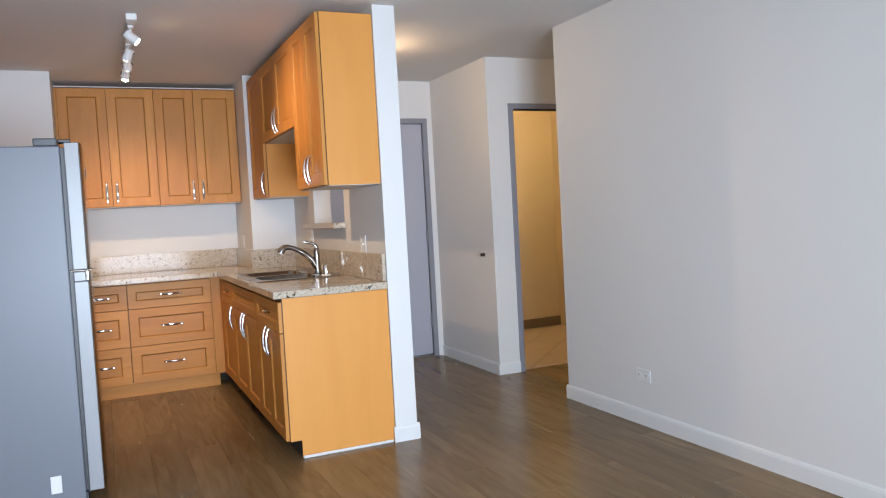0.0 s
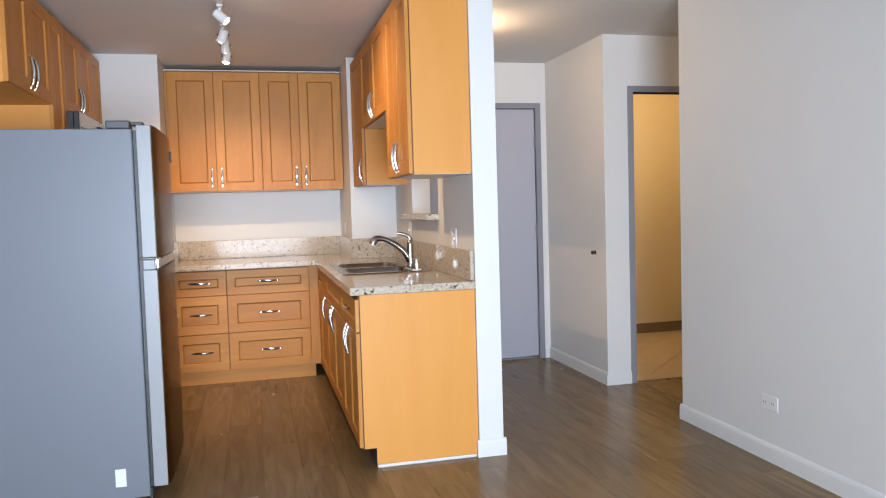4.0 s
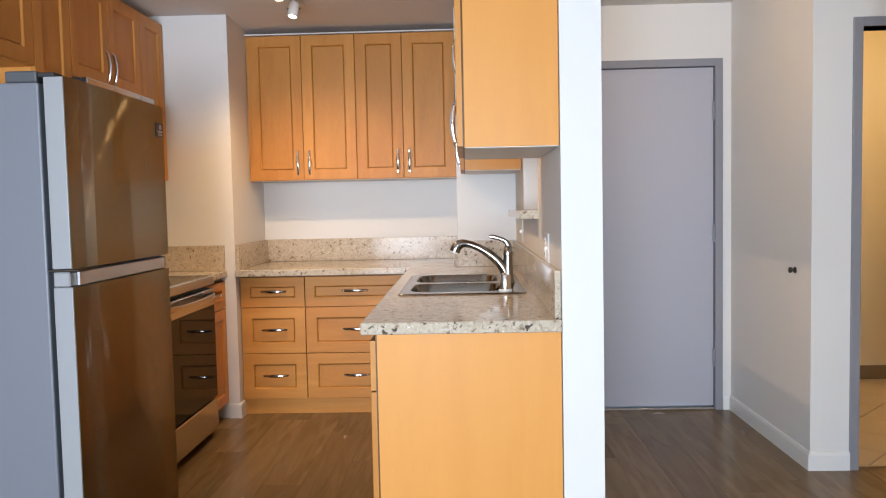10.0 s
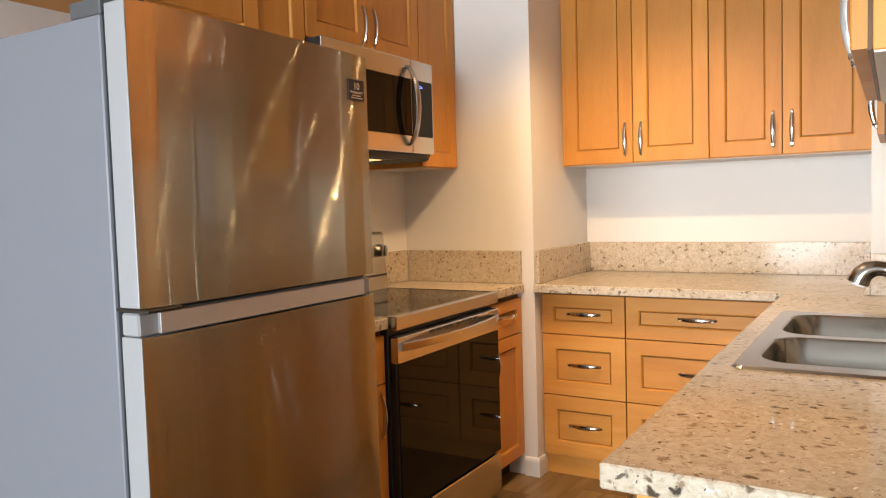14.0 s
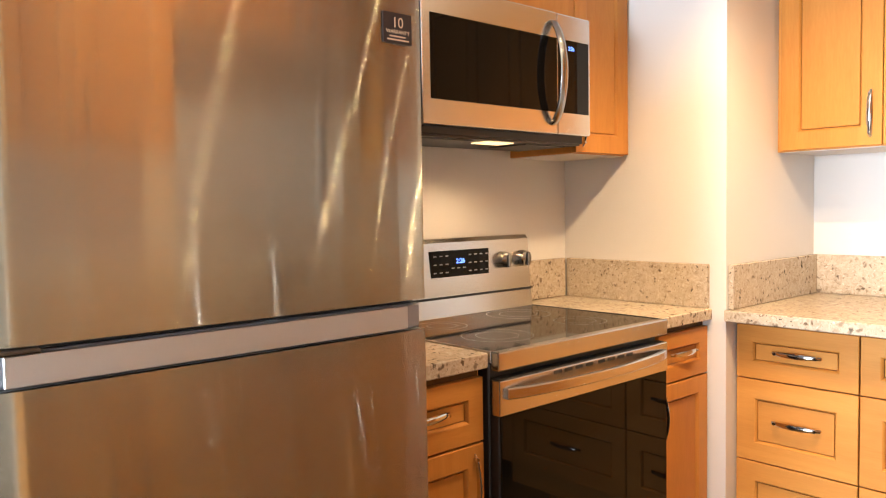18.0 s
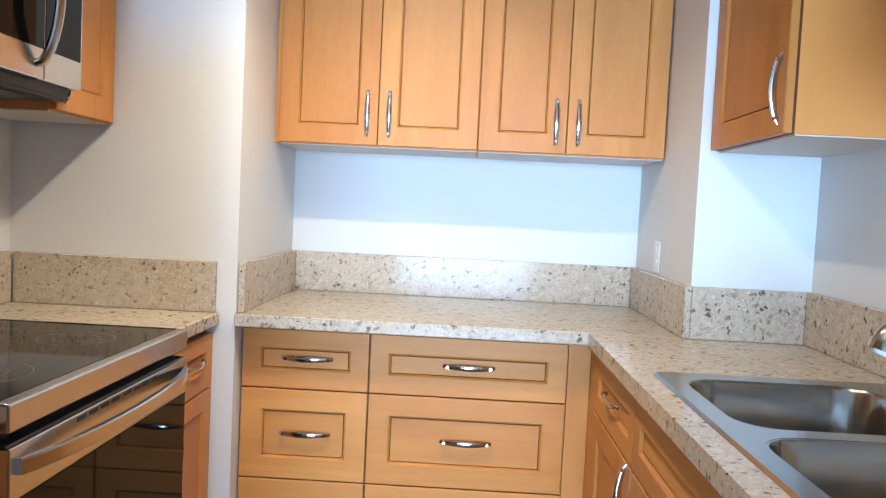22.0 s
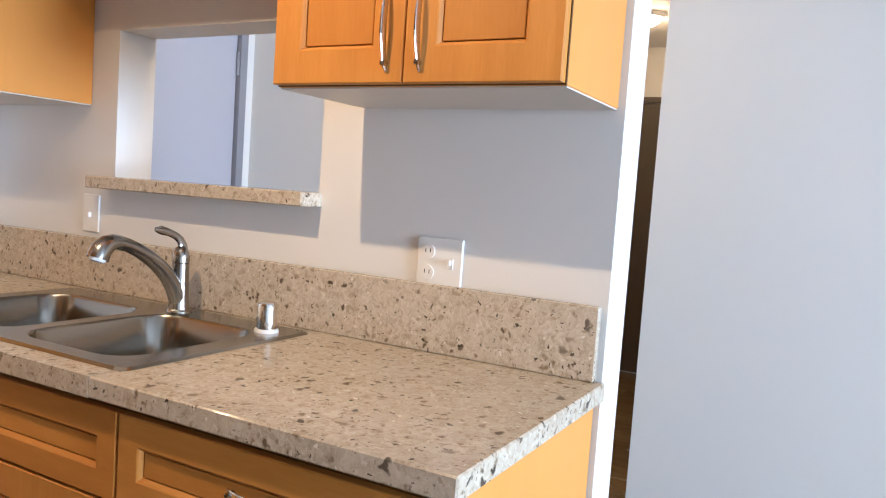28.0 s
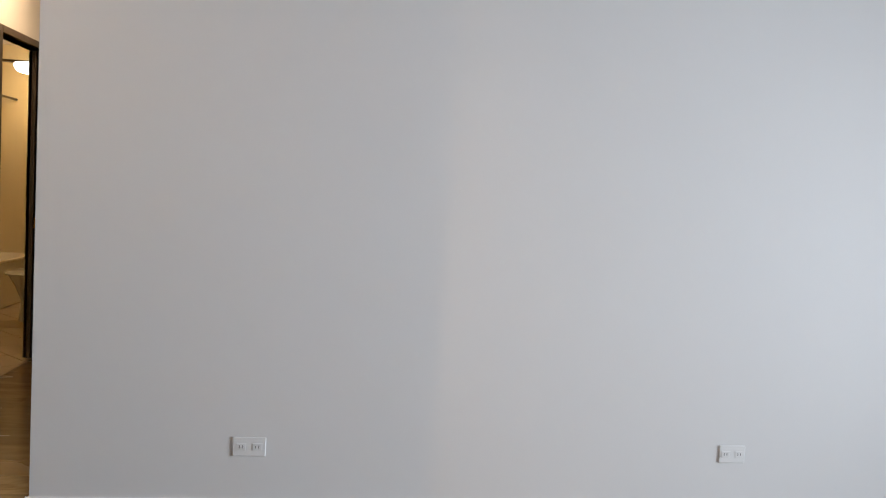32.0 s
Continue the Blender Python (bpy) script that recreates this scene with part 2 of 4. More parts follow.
def laminate(name):
    """Grey-brown oak laminate, each plank its own tone."""
    m = mat(name, (0.12, 0.08, 0.055), 0.32, spec=0.24)
    n = Nodes(m)
    info = n.add("ShaderNodeObjectInfo")
    c = n.add("ShaderNodeTexCoord")
    mp = n.add("ShaderNodeMapping")
    mp.inputs["Scale"].default_value = (7, 0.8, 1)
    n.link(c.outputs["Object"], mp.inputs["Vector"])
    push = n.add("ShaderNodeVectorMath")
    push.operation = "SCALE"
    push.inputs["Scale"].default_value = 53.0
    n.link(info.outputs["Random"], push.inputs[0])
    add = n.add("ShaderNodeVectorMath")
    add.operation = "ADD"
    n.link(mp.outputs[0], add.inputs[0])
    n.link(push.outputs[0], add.inputs[1])
    g, cloud = n.noise(add.outputs[0], 2.6, 6, 0.5, 0.9), n.noise(add.outputs[0], 0.55, 3)
    col = n.ramp(g, [(0.30, (0.135, 0.082, 0.034)), (0.5, (0.185, 0.119, 0.054)), (0.72, (0.240, 0.162, 0.080))])
    col = n.mix(n.ramp(cloud, [(0.35, (0, 0, 0)), (0.7, (0.7, 0.7, 0.7))]), col, (0.190, 0.125, 0.060))
    tone = n.add("ShaderNodeMapRange")
    tone.inputs["To Min"].default_value, tone.inputs["To Max"].default_value = 0.80, 1.14
    n.link(info.outputs["Random"], tone.inputs[0])
    sc = n.add("ShaderNodeVectorMath")
    sc.operation = "SCALE"
    n.link(col, sc.inputs[0])
    n.link(tone.outputs[0], sc.inputs["Scale"])
    n.link(sc.outputs[0], n.b.inputs["Base Color"])
    n.rough(cloud, 0.20, 0.31)
    n.bump(g, 0.02, 0.001)
    return m


def glow(name, color, strength):
    m = mat(name, color, 0.4)
    b = m.node_tree.nodes["Principled BSDF"]
    b.inputs["Emission Color"].default_value = (*color, 1)
    b.inputs["Emission Strength"].default_value = strength
    return m


WHITE = paint("white_wall_paint", (0.71, 0.70, 0.685))
CEILING = paint("ceiling_paint", (0.70, 0.685, 0.67), 0.85, 0.35, 90.0, 0.2)
TRIM = paint("white_trim_paint", (0.73, 0.725, 0.715), 0.4, 0.03)
GREYDOOR = paint("grey_door_paint", (0.41, 0.41, 0.465), 0.42, 0.06)
GREYFRAME = paint("grey_frame_paint", (0.245, 0.245, 0.275), 0.42, 0.05)
DARKDOOR = paint("dark_brown_door_paint", (0.095, 0.074, 0.055), 0.4, 0.05)
CREAM = paint("cream_wall_paint", (0.72, 0.62, 0.42))
WOOD_V = wood("maple_vertical", (9, 9, 0.9), 0.84)
WOOD_HX = wood("maple_along_x", (0.9, 9, 9), 0.86)
WOOD_HY = wood("maple_along_y", (9, 0.9, 9), 0.84)
WOOD_P = wood("maple_panel", (4.5, 4.5, 0.8), 0.80)
WOOD_BOX = wood("maple_box_panel", (4, 4, 0.5), 1.0, 0.4, 0.3, PANEL_MID)
# maple darkened to near black: shade of the front gaps as colour
GAP_SHADE = wood("gap_shade_wood", (9, 9, 0.9), 0.12)
MELAMINE = paint("pale_melamine", (0.60, 0.565, 0.52), 0.45, 0.02)
QUARTZ = quartz("speckled_quartz")
FRIDGE_STEEL = fridge_steel("fridge_steel")
STEEL_H = steel("brushed_steel_horizontal", (0.60, 0.57, 0.54), 0.24, (200, 2, 200))
FILTERM = steel("filter_mesh", (0.10, 0.10, 0.10), 0.4, (60, 60, 60))
GRIPM = steel("satin_aluminium", (0.66, 0.66, 0.66), 0.42, (2, 90, 90))
SINKM = steel("sink_steel", (0.34, 0.325, 0.30), 0.20, (90, 2, 90))
BOWLM = steel("sink_bowl_steel", (0.33, 0.315, 0.285), 0.19, (90, 90, 4))
NICKEL = steel("brushed_nickel", (0.37, 0.355, 0.335), 0.18, (4, 4, 4))
CHROME = mat("polished_chrome", (0.80, 0.79, 0.78), 0.12, 1.0)
PULLM = mat("pull_chrome", (0.62, 0.61, 0.60), 0.11, 1.0)
KNOBM = mat("dark_bronze", (0.10, 0.085, 0.07), 0.3, 1.0)
BRASS = mat("polished_brass", (0.75, 0.52, 0.22), 0.15, 1.0)
GREYSIDE = paint("grey_painted_steel", (0.165, 0.176, 0.205), 0.38, 0.05, 400.0)
DOORCAP = paint("light_grey_plastic", (0.30, 0.305, 0.32), 0.3, 0.02)
DARKGREY = paint("dark_grey_plastic", (0.075, 0.078, 0.085), 0.4, 0.03)
BLACK = mat("black_plastic", (0.02, 0.02, 0.022), 0.4)
GLASS_BLACK = mat("black_glass", (0.005, 0.0045, 0.0045), 0.04, spec=0.13)
COOKTOP = mat("ceramic_cooktop", (0.007, 0.0065, 0.0065), 0.05, spec=0.16)
WHITEPL = mat("white_plastic", (0.74, 0.735, 0.72), 0.32)
PORCELAIN = mat("porcelain", (0.78, 0.75, 0.68), 0.12)
LABEL_DARK = mat("dark_label", (0.03, 0.02, 0.02), 0.45)
LABEL_INK = mat("pale_ink", (0.65, 0.5, 0.35), 0.5)
BLUE_LED = glow("blue_display", (0.12, 0.25, 1.0), 1.8)
LAMP_FACE = glow("lamp_face", (1.0, 0.78, 0.46), 68.0)
TASK_FACE = glow("task_lamp_face", (1.0, 0.66, 0.28), 0.9)
LAMP_GLASS = glow("lamp_glass", (1.0, 0.82, 0.55), 9.0)
TILE = paint("beige_floor_tile", (0.58, 0.47, 0.33), 0.3, 0.05, 60.0)
TILE_DARK = paint("brown_base_tile", (0.20, 0.15, 0.10), 0.35, 0.05)
GROUT = paint("grout", (0.33, 0.27, 0.20), 0.8)
FLOORM = laminate("oak_laminate")
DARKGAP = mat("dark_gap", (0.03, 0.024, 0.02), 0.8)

# ---------- building helpers ----------


def box(x0, x1, y0, y1, z0, z1, bevel=0.0, bm=None, segs=1):
    bm = bm or bmesh.new()
    vs = [bm.verts.new(p) for p in ((x0, y0, z0), (x1, y0, z0), (x1, y1, z0), (x0, y1, z0), (x0, y0, z1), (x1, y0, z1), (x1, y1, z1), (x0, y1, z1))]
    fs = [bm.faces.new([vs[i] for i in f]) for f in ((3, 2, 1, 0), (4, 5, 6, 7), (0, 1, 5, 4), (1, 2, 6, 5), (2, 3, 7, 6), (3, 0, 4, 7))]
    if bevel:
        bmesh.ops.bevel(bm, geom=list({e for f in fs for e in f.edges}), offset=bevel, segments=segs, profile=0.5, affect="EDGES")
    return bm


def tube(points, radii, sides=12, bm=None, closed=True, flat=(1.0, 1.0)):
    """A round or oval bar along a line of points."""
    bm = bm or bmesh.new()
    pts = [Vector(p) for p in points]
    radii = radii if hasattr(radii, "__len__") else [radii] * len(pts)
    rings, side = [], None
    for i, p in enumerate(pts):
        d = (pts[min(i + 1, len(pts) - 1)] - pts[max(i - 1, 0)]).normalized()
        if side is None:
            side = d.cross(Vector((0, 0, 1)))
            side = d.cross(Vector((0, 1, 0))) if side.length < 0.3 else side
        side = (side - d * side.dot(d)).normalized()
        up = d.cross(side)
        rings.append([bm.verts.new(p + radii[i] * (flat[0] * math.cos(a) * side + flat[1] * math.sin(a) * up)) for a in (2 * math.pi * k / sides for k in range(sides))])
    for a, b in zip(rings, rings[1:]):
        for k in range(sides):
            bm.faces.new((a[k], a[(k + 1) % sides], b[(k + 1) % sides], b[k]))
    if closed:
        bm.faces.new(rings[0][::-1])
        bm.faces.new(rings[-1])
    return bm


def lathe(center, profile, sides=28, bm=None):
    """A turned body about a vertical line; profile: radius and height pairs from the bottom up."""
    bm = bm or bmesh.new()
    x, y, z = center
    rings = [[bm.verts.new((x + r * math.cos(a), y + r * math.sin(a), z + h)) for a in (2 * math.pi * k / sides for k in range(sides))] for r, h in profile]
    for a, b in zip(rings, rings[1:]):
        for k in range(sides):
            bm.faces.new((a[k], a[(k + 1) % sides], b[(k + 1) % sides], b[k]))
    bm.faces.new(rings[0][::-1])
    bm.faces.new(rings[-1])
    return bm


ROOTS = {}


def thing(name, at, label, category, group=""):
    ob = new(name)
    ob.empty_display_size = 0.1
    ob.location = at
    ROOTS[ob] = Vector(at)
    return tagged(ob, label, category, group)


def part(name, bm, material, parent=None, label="", smooth=False):
    """Links a bmesh, given in world metres, as one mesh under a thing or a part."""
    origin = ROOTS.get(parent, Vector((0, 0, 0)))
    bmesh.ops.recalc_face_normals(bm, faces=bm.faces)
    me = bpy.data.meshes.new(name)
    if parent is not None:
        bm.transform(Matrix.Translation(-origin))
    bm.to_mesh(me)
    bm.free()
    me.materials.append(material)
    ob = new(name, me)
    if parent is not None:
        ob.parent = parent
        ROOTS[ob] = origin
    if smooth:
        smooth_by_angle(ob, 42)
    return tagged(ob, label)


def smooth_by_angle(ob, degrees=35):
    me = ob.data
    me.polygons.foreach_set("use_smooth", [True] * len(me.polygons))
    bm = bmesh.new()
    bm.from_mesh(me)
    for e in bm.edges:
        e.smooth = len(e.link_faces) == 2 and e.calc_face_angle(0) < radians(degrees)
    bm.to_mesh(me)
    bm.free()
    return ob


def solid(name, bm, material, label, category, kind="", group=""):
    return tagged(part(name, bm, material), label, category, group, kind)


def wall(name, label, *boxes):
    bm = bmesh.new()
    for b in boxes:
        box(*b, bm=bm)
    return solid(name, bm, WHITE, label, "wall", "structure")

# ---------- large structure ----------
wall("wall_kitchen_left", "white painted wall behind fridge and range", (WALL_L - 0.12, WALL_L, SOUTH, BACK + 0.12, 0, CEIL))
wall("wall_kitchen_back", "white painted kitchen back wall", (WALL_L, 0.0, BACK, BACK + 0.12, 0, CEIL))
wall("wall_pier_left", "white painted pier beside the range counter", (WALL_L, STUB_X, STUB_Y, BACK, 0, CEIL))
wall("wall_pier_corner", "white painted pier in the sink corner", (COL_X, 0.0, COL_Y, BACK, 0, CEIL))
# partition between kitchen and entry, with the pass-through
PT_Y0, PT_Y1, PT_Z0, PT_Z1 = 0.737, 1.500, 1.220, 1.685
wall("wall_partition", "white partition wall with a pass-through opening",
     (0, PART, -0.014, PT_Y0, 0, CEIL), (0, PART, PT_Y1, ENTRY, 0, CEIL), (0, PART, PT_Y0, PT_Y1, 0, PT_Z0), (0, PART, PT_Y0, PT_Y1, PT_Z1, CEIL))
# entry wall with its door opening
DX0, DX1, DTOP = 0.295, 1.205, 2.083
wall("wall_entry", "white wall round the grey entry door", (0.0, DX0 - 0.01, ENTRY, ENTRY + 0.15, 0, CEIL), 
     (DX1 + 0.01, CLOS + 0.1, ENTRY, ENTRY + 0.15, 0, CEIL), (DX0 - 0.01, DX1 + 0.01, ENTRY, ENTRY + 0.15, DTOP + 0.01, CEIL))
wall("wall_closet", "white side wall beside the entry door", (CLOS, CLOS + 0.09, HALL_N + 0.1, ENTRY, 0, CEIL))
# hall north wall with three openings
AX0, AX1 = 1.524, 2.14
BX0, BX1 = 2.23, 2.935
CX0, CX1 = 3.19, 3.845
HT = 2.06
hn = [(CLOS, AX0), (AX1, BX0), (BX1, CX0), (CX1, HALL_E)]
north = tagged(thing("wall_hall_north", (CLOS, HALL_N, 0), "white hall wall with door openings", "wall"), kind="structure")
for a, b in hn:
    part("wall_section", box(a, b, HALL_N, HALL_N + 0.1, 0, CEIL), WHITE, north)
for a, b in ((AX0, AX1), (BX0, BX1), (CX0, CX1)):
    part("wall_header", box(a, b, HALL_N, HALL_N + 0.1, HT, CEIL), WHITE, north)
wall("wall_living_east", "long plain pale grey-white living room wall", (LIV, LIV + 0.12, SOUTH, HALL_S, 0, CEIL))
wall("wall_hall_south", "white hall wall", (LIV + 0.12, HALL_E, HALL_S - 0.12, HALL_S, 0, CEIL))
wall("wall_hall_end", "white wall closing the hall", (HALL_E, HALL_E + 0.1, HALL_S - 0.12, HALL_S + 0.06, 0, CEIL), (HALL_E, HALL_E + 0.1, 1.10, HALL_N + 0.1, 0, CEIL), (HALL_E, HALL_E + 0.1, HALL_S + 0.06, 1.10, 2.06, CEIL))
# window wall behind the walk
WX0, WX1, WZ0, WZ1 = -1.98, -0.02, 0.12, 2.1
wall("wall_window", "white wall with a wide window", (WALL_L, WX0, SOUTH - 0.15, SOUTH, 0, CEIL), (WX1, LIV + 0.12, SOUTH - 0.15, SOUTH, 0, CEIL),
     (WX0, WX1, SOUTH - 0.15, SOUTH, 0, WZ0), (WX0, WX1, SOUTH - 0.15, SOUTH, WZ1, CEIL))
solid("ceiling", box(WALL_L - 0.12, BATH_E + 0.1, SOUTH - 0.15, ENTRY + 1.0, CEIL, CEIL + 0.12), CEILING, "off-white lightly textured ceiling", "ceiling", "structure")
solid("ground", box(-60, 60, -60, 60, -0.30, -0.10), GROUT, "plain ground outside", "ground", "structure")

# tiled rooms off the hall
room_w = bmesh.new()
box(CLOS + 0.09, BATH_E, 2.93, 3.03, 0, CEIL, bm=room_w)
box(BATH_E, BATH_E + 0.1, HALL_N + 0.1, 3.03, 0, CEIL, bm=room_w)
box(HALL_E + 0.1, BATH_E, HALL_N + 0.02, HALL_N + 0.1, 0, CEIL, bm=room_w)
box(CLOS + 0.09, CLOS + 0.13, HALL_N + 0.1, 2.93, 0, CEIL, bm=room_w)
box(3.02, 3.10, HALL_N + 0.1, 2.93, 0, CEIL, bm=room_w)
solid("wall_tiled_rooms", room_w, CREAM, "cream walls of the small tiled rooms", "wall", "structure")


def floor_slab():
    solid("floor", box(WALL_L - 0.12, HALL_E, SOUTH - 0.15, ENTRY + 1.0, -0.10, -0.012), DARKGAP, "dark oak laminate plank floor", "floor", "structure")


floor_slab()


def baseboard(name, x0, x1, y0, y1, out):
    """A skirting with a rounded top; out: the way that it faces."""
    bm, h, d = bmesh.new(), 0.090, 0.013
    prof = [(0, 0), (d, 0), (d, h - 0.018), (d * 0.75, h - 0.006), (d * 0.35, h), (0, h)]
    ends = [(x0, y0), (x1, y1)]
    rings = [[bm.verts.new((x + out[0] * a, y + out[1] * a, z)) for a, z in prof] for x, y in ends]
    n = len(prof)
    for k in range(n):
        bm.faces.new((rings[0][k], rings[0][(k + 1) % n], rings[1][(k + 1) % n], rings[1][k]))
    bm.faces.new(rings[0])
    bm.faces.new(rings[1][::-1])
    return solid(name, bm, TRIM, "white painted skirting board", "baseboard", "structure")


for x0, x1, y0, y1, out in (
    (LIV, LIV, SOUTH, HALL_S + 0.013, (-1, 0)), (LIV, LIV + 2.0, HALL_S, HALL_S, (0, 1)),
    (CLOS, CLOS, HALL_N - 0.013, ENTRY, (-1, 0)), (CLOS, 1.482, HALL_N, HALL_N, (0, -1)), (2.978, 3.147, HALL_N, HALL_N, (0, -1)),
    (3.888, 4.455, HALL_N, HALL_N, (0, -1)), (DX1 + 0.047, CLOS, ENTRY, ENTRY, (0, -1)),
    (-0.013, PART + 0.013, -0.014, -0.014, (0, -1)), (PART, PART, -0.0139, ENTRY, (1, 0)),
    (STUB_X - 0.065, STUB_X + 0.013, STUB_Y, STUB_Y, (0, -1)), (STUB_X, STUB_X, STUB_Y + 0.0001, 2.235, (1, 0)),
):
    baseboard("baseboard", x0, x1, y0, y1, out)


def door_frame(name, x0, x1, y, top, width, material, label, depth=0.1, proud=0.012):
    """A painted steel frame round an opening in a wall that faces -y."""
    root = thing(name, ((x0 + x1) / 2, y, 0), label, "door frame")
    tagged(root, kind="structure")
    for a, b in ((x0 - width, x0), (x1, x1 + width)):
        part("jamb", box(a, b, y - proud, y + depth, 0, top + width, 0.002), material, root)
    part("lintel", box(x0, x1, y - proud, y + depth, top, top + width, 0.002), material, root)
    # stop bead inside the frame
    for a, b in ((x0, x0 + 0.012), (x1 - 0.012, x1)):
        part("stop", box(a, b, y + 0.05, y + 0.075, 0, top, 0.001), material, root)
    return root


# entry door
door_frame("door_frame_1", DX0 + 0.002, DX1, ENTRY, DTOP, 0.045, GREYFRAME, "grey painted steel frame of the entry door", 0.12)
entry = tagged(thing("door_1", ((DX0 + DX1) / 2, ENTRY + 0.03, 0), "flat grey painted entry door, closed", "door"), kind="structure")
part("leaf", box(DX0 + 0.006, DX1 - 0.004, ENTRY + 0.012, ENTRY + 0.052, 0.022, DTOP - 0.004, 0.002), GREYDOOR, entry)
# black strips painted in as the dark of the gap round the leaf
for x0, x1, z0, z1 in ((DX0 + 0.0022, DX0 + 0.0058, 0.02, DTOP), (DX1 - 0.0038, DX1 - 0.0003, 0.02, DTOP), (DX0 + 0.006, DX1 - 0.004, DTOP - 0.0038, DTOP - 0.0003)):
    part("weather_strip", box(x0, x1, ENTRY + 0.016, ENTRY + 0.05, z0, z1), BLACK, entry, "black strip for the shade in the door gap")
part("threshold", box(DX0, DX1, ENTRY - 0.02, ENTRY + 0.05, 0.0, 0.016, 0.004), STEEL_H, entry, "worn metal threshold")
for z in (0.32, 1.08, 1.82):
    part("hinge", tube([(DX1 - 0.004, ENTRY + 0.004, z - 0.055), (DX1 - 0.004, ENTRY + 0.004, z + 0.055)], 0.008), GREYFRAME, entry)
part("knob", tube([(DX0 + 0.07, ENTRY + 0.012, 1.0), (DX0 + 0.07, ENTRY - 0.03, 1.0), (DX0 + 0.07, ENTRY - 0.05, 1.0)], [0.014, 0.02, 0.026]), NICKEL, entry)

# hall openings
door_frame("door_frame_2", AX0, AX1, HALL_N, HT, 0.042, GREYFRAME, "dark grey door frame of an open doorway")
door_frame("door_frame_3", BX0, BX1, HALL_N, HT, 0.042, DARKDOOR, "dark brown door frame in the hall")
door_frame("door_frame_4", CX0, CX1, HALL_N, HT, 0.042, DARKDOOR, "dark brown frame of the bathroom doorway")
for name, x0, x1 in (("door_2", BX0, BX1),):
    d = tagged(thing(name, ((x0 + x1) / 2, HALL_N + 0.03, 0), "dark brown flush hall door, closed", "door"), kind="structure")
    part("leaf", box(x0 + 0.004, x1 - 0.004, HALL_N + 0.008, HALL_N + 0.046, 0.012, HT - 0.004, 0.002), DARKDOOR, d)
    kx = x1 - 0.06
    part("rose", tube([(kx, HALL_N + 0.008, 0.925), (kx, HALL_N - 0.004, 0.925)], 0.03, 20), BRASS, d, "brass rose")
    part("knob", tube([(kx, HALL_N - 0.004, 0.925), (kx, HALL_N - 0.03, 0.925), (kx, HALL_N - 0.045, 0.925), (kx, HALL_N - 0.062, 0.925)], [0.011, 0.012, 0.027, 0.02], 20), BRASS, d, "brass knob", True)
end = tagged(thing("door_3", (HALL_E, 0.7, 0), "dark brown flush door closing the hall", "door"), kind="structure")
part("leaf", box(HALL_E + 0.012, HALL_E + 0.05, HALL_S + 0.085, 1.075, 0.012, 2.045, 0.002), DARKDOOR, end)
for y0, y1 in ((HALL_S + 0.04, HALL_S + 0.08), (1.08, 1.125)):
    part("jamb", box(HALL_E - 0.012, HALL_E + 0.1, y0, y1, 0, 2.09, 0.002), DARKDOOR, end)
part("lintel", box(HALL_E - 0.012, HALL_E + 0.1, HALL_S + 0.081, 1.079, 2.05, 2.09, 0.002), DARKDOOR, end)
# bathroom jamb strike
solid("strike_plate", box(CX1 - 0.004, CX1 - 0.001, HALL_N + 0.015, HALL_N + 0.045, 0.89, 0.96), BRASS, "small brass strike plate on the bathroom jamb", "strike plate")
solid("door_bumper", lathe((0, 0, 0), [(0.006, 0.0), (0.016, 0.002), (0.015, 0.007), (0.008, 0.010), (0.0075, 0.018), (0.014, 0.021), (0.0145, 0.030), (0.008, 0.034)]), KNOBM, "small dark metal bumper on the closet wall", "bumper")
bpy.data.objects["door_bumper"].matrix_world = pose(CLOS, 1.31, 0.935, 0, -90, 0)

# ---------- cabinet parts ----------


class Face:
    """Maps width u, height v and depth w (outward) onto a cabinet front. way: '-y', '-x' or '+x'."""

    def __init__(self, way, plane):
        self.way, self.plane = way, plane

    def p(self, u, v, w):
        return {"-y": (u, self.plane - w, v), "-x": (self.plane - w, u, v), "+x": (self.plane + w, u, v)}[self.way]

    def box(self, u0, u1, v0, v1, w0, w1, bevel=0.0):
        a, b = self.p(u0, v0, w0), self.p(u1, v1, w1)
        lo, hi = [min(p) for p in zip(a, b)], [max(p) for p in zip(a, b)]
        return box(lo[0], hi[0], lo[1], hi[1], lo[2], hi[2], bevel)


def shaker(face, u0, u1, v0, v1, rail, thick=0.02, drop=0.009):
    """A frame of stiles and rails with a chamfered inner edge, open in the middle."""
    bm = bmesh.new()
    loops = [(0, 0.0), (0, thick - 0.002), (0.002, thick), (rail, thick), (rail + 0.003, thick - 0.002), (rail + 0.0075, thick - drop), (rail + 0.0075, 0.0)]
    rings = []
    for inset, w in loops:
        rings.append([bm.verts.new(face.p(u, v, w)) for u, v in ((u0 + inset, v0 + inset), (u1 - inset, v0 + inset), (u1 - inset, v1 - inset), (u0 + inset, v1 - inset))])
    rings.append(rings[0])
    for a, b in zip(rings, rings[1:]):
        for k in range(4):
            bm.faces.new((a[k], a[(k + 1) % 4], b[(k + 1) % 4], b[k]))
    return bm


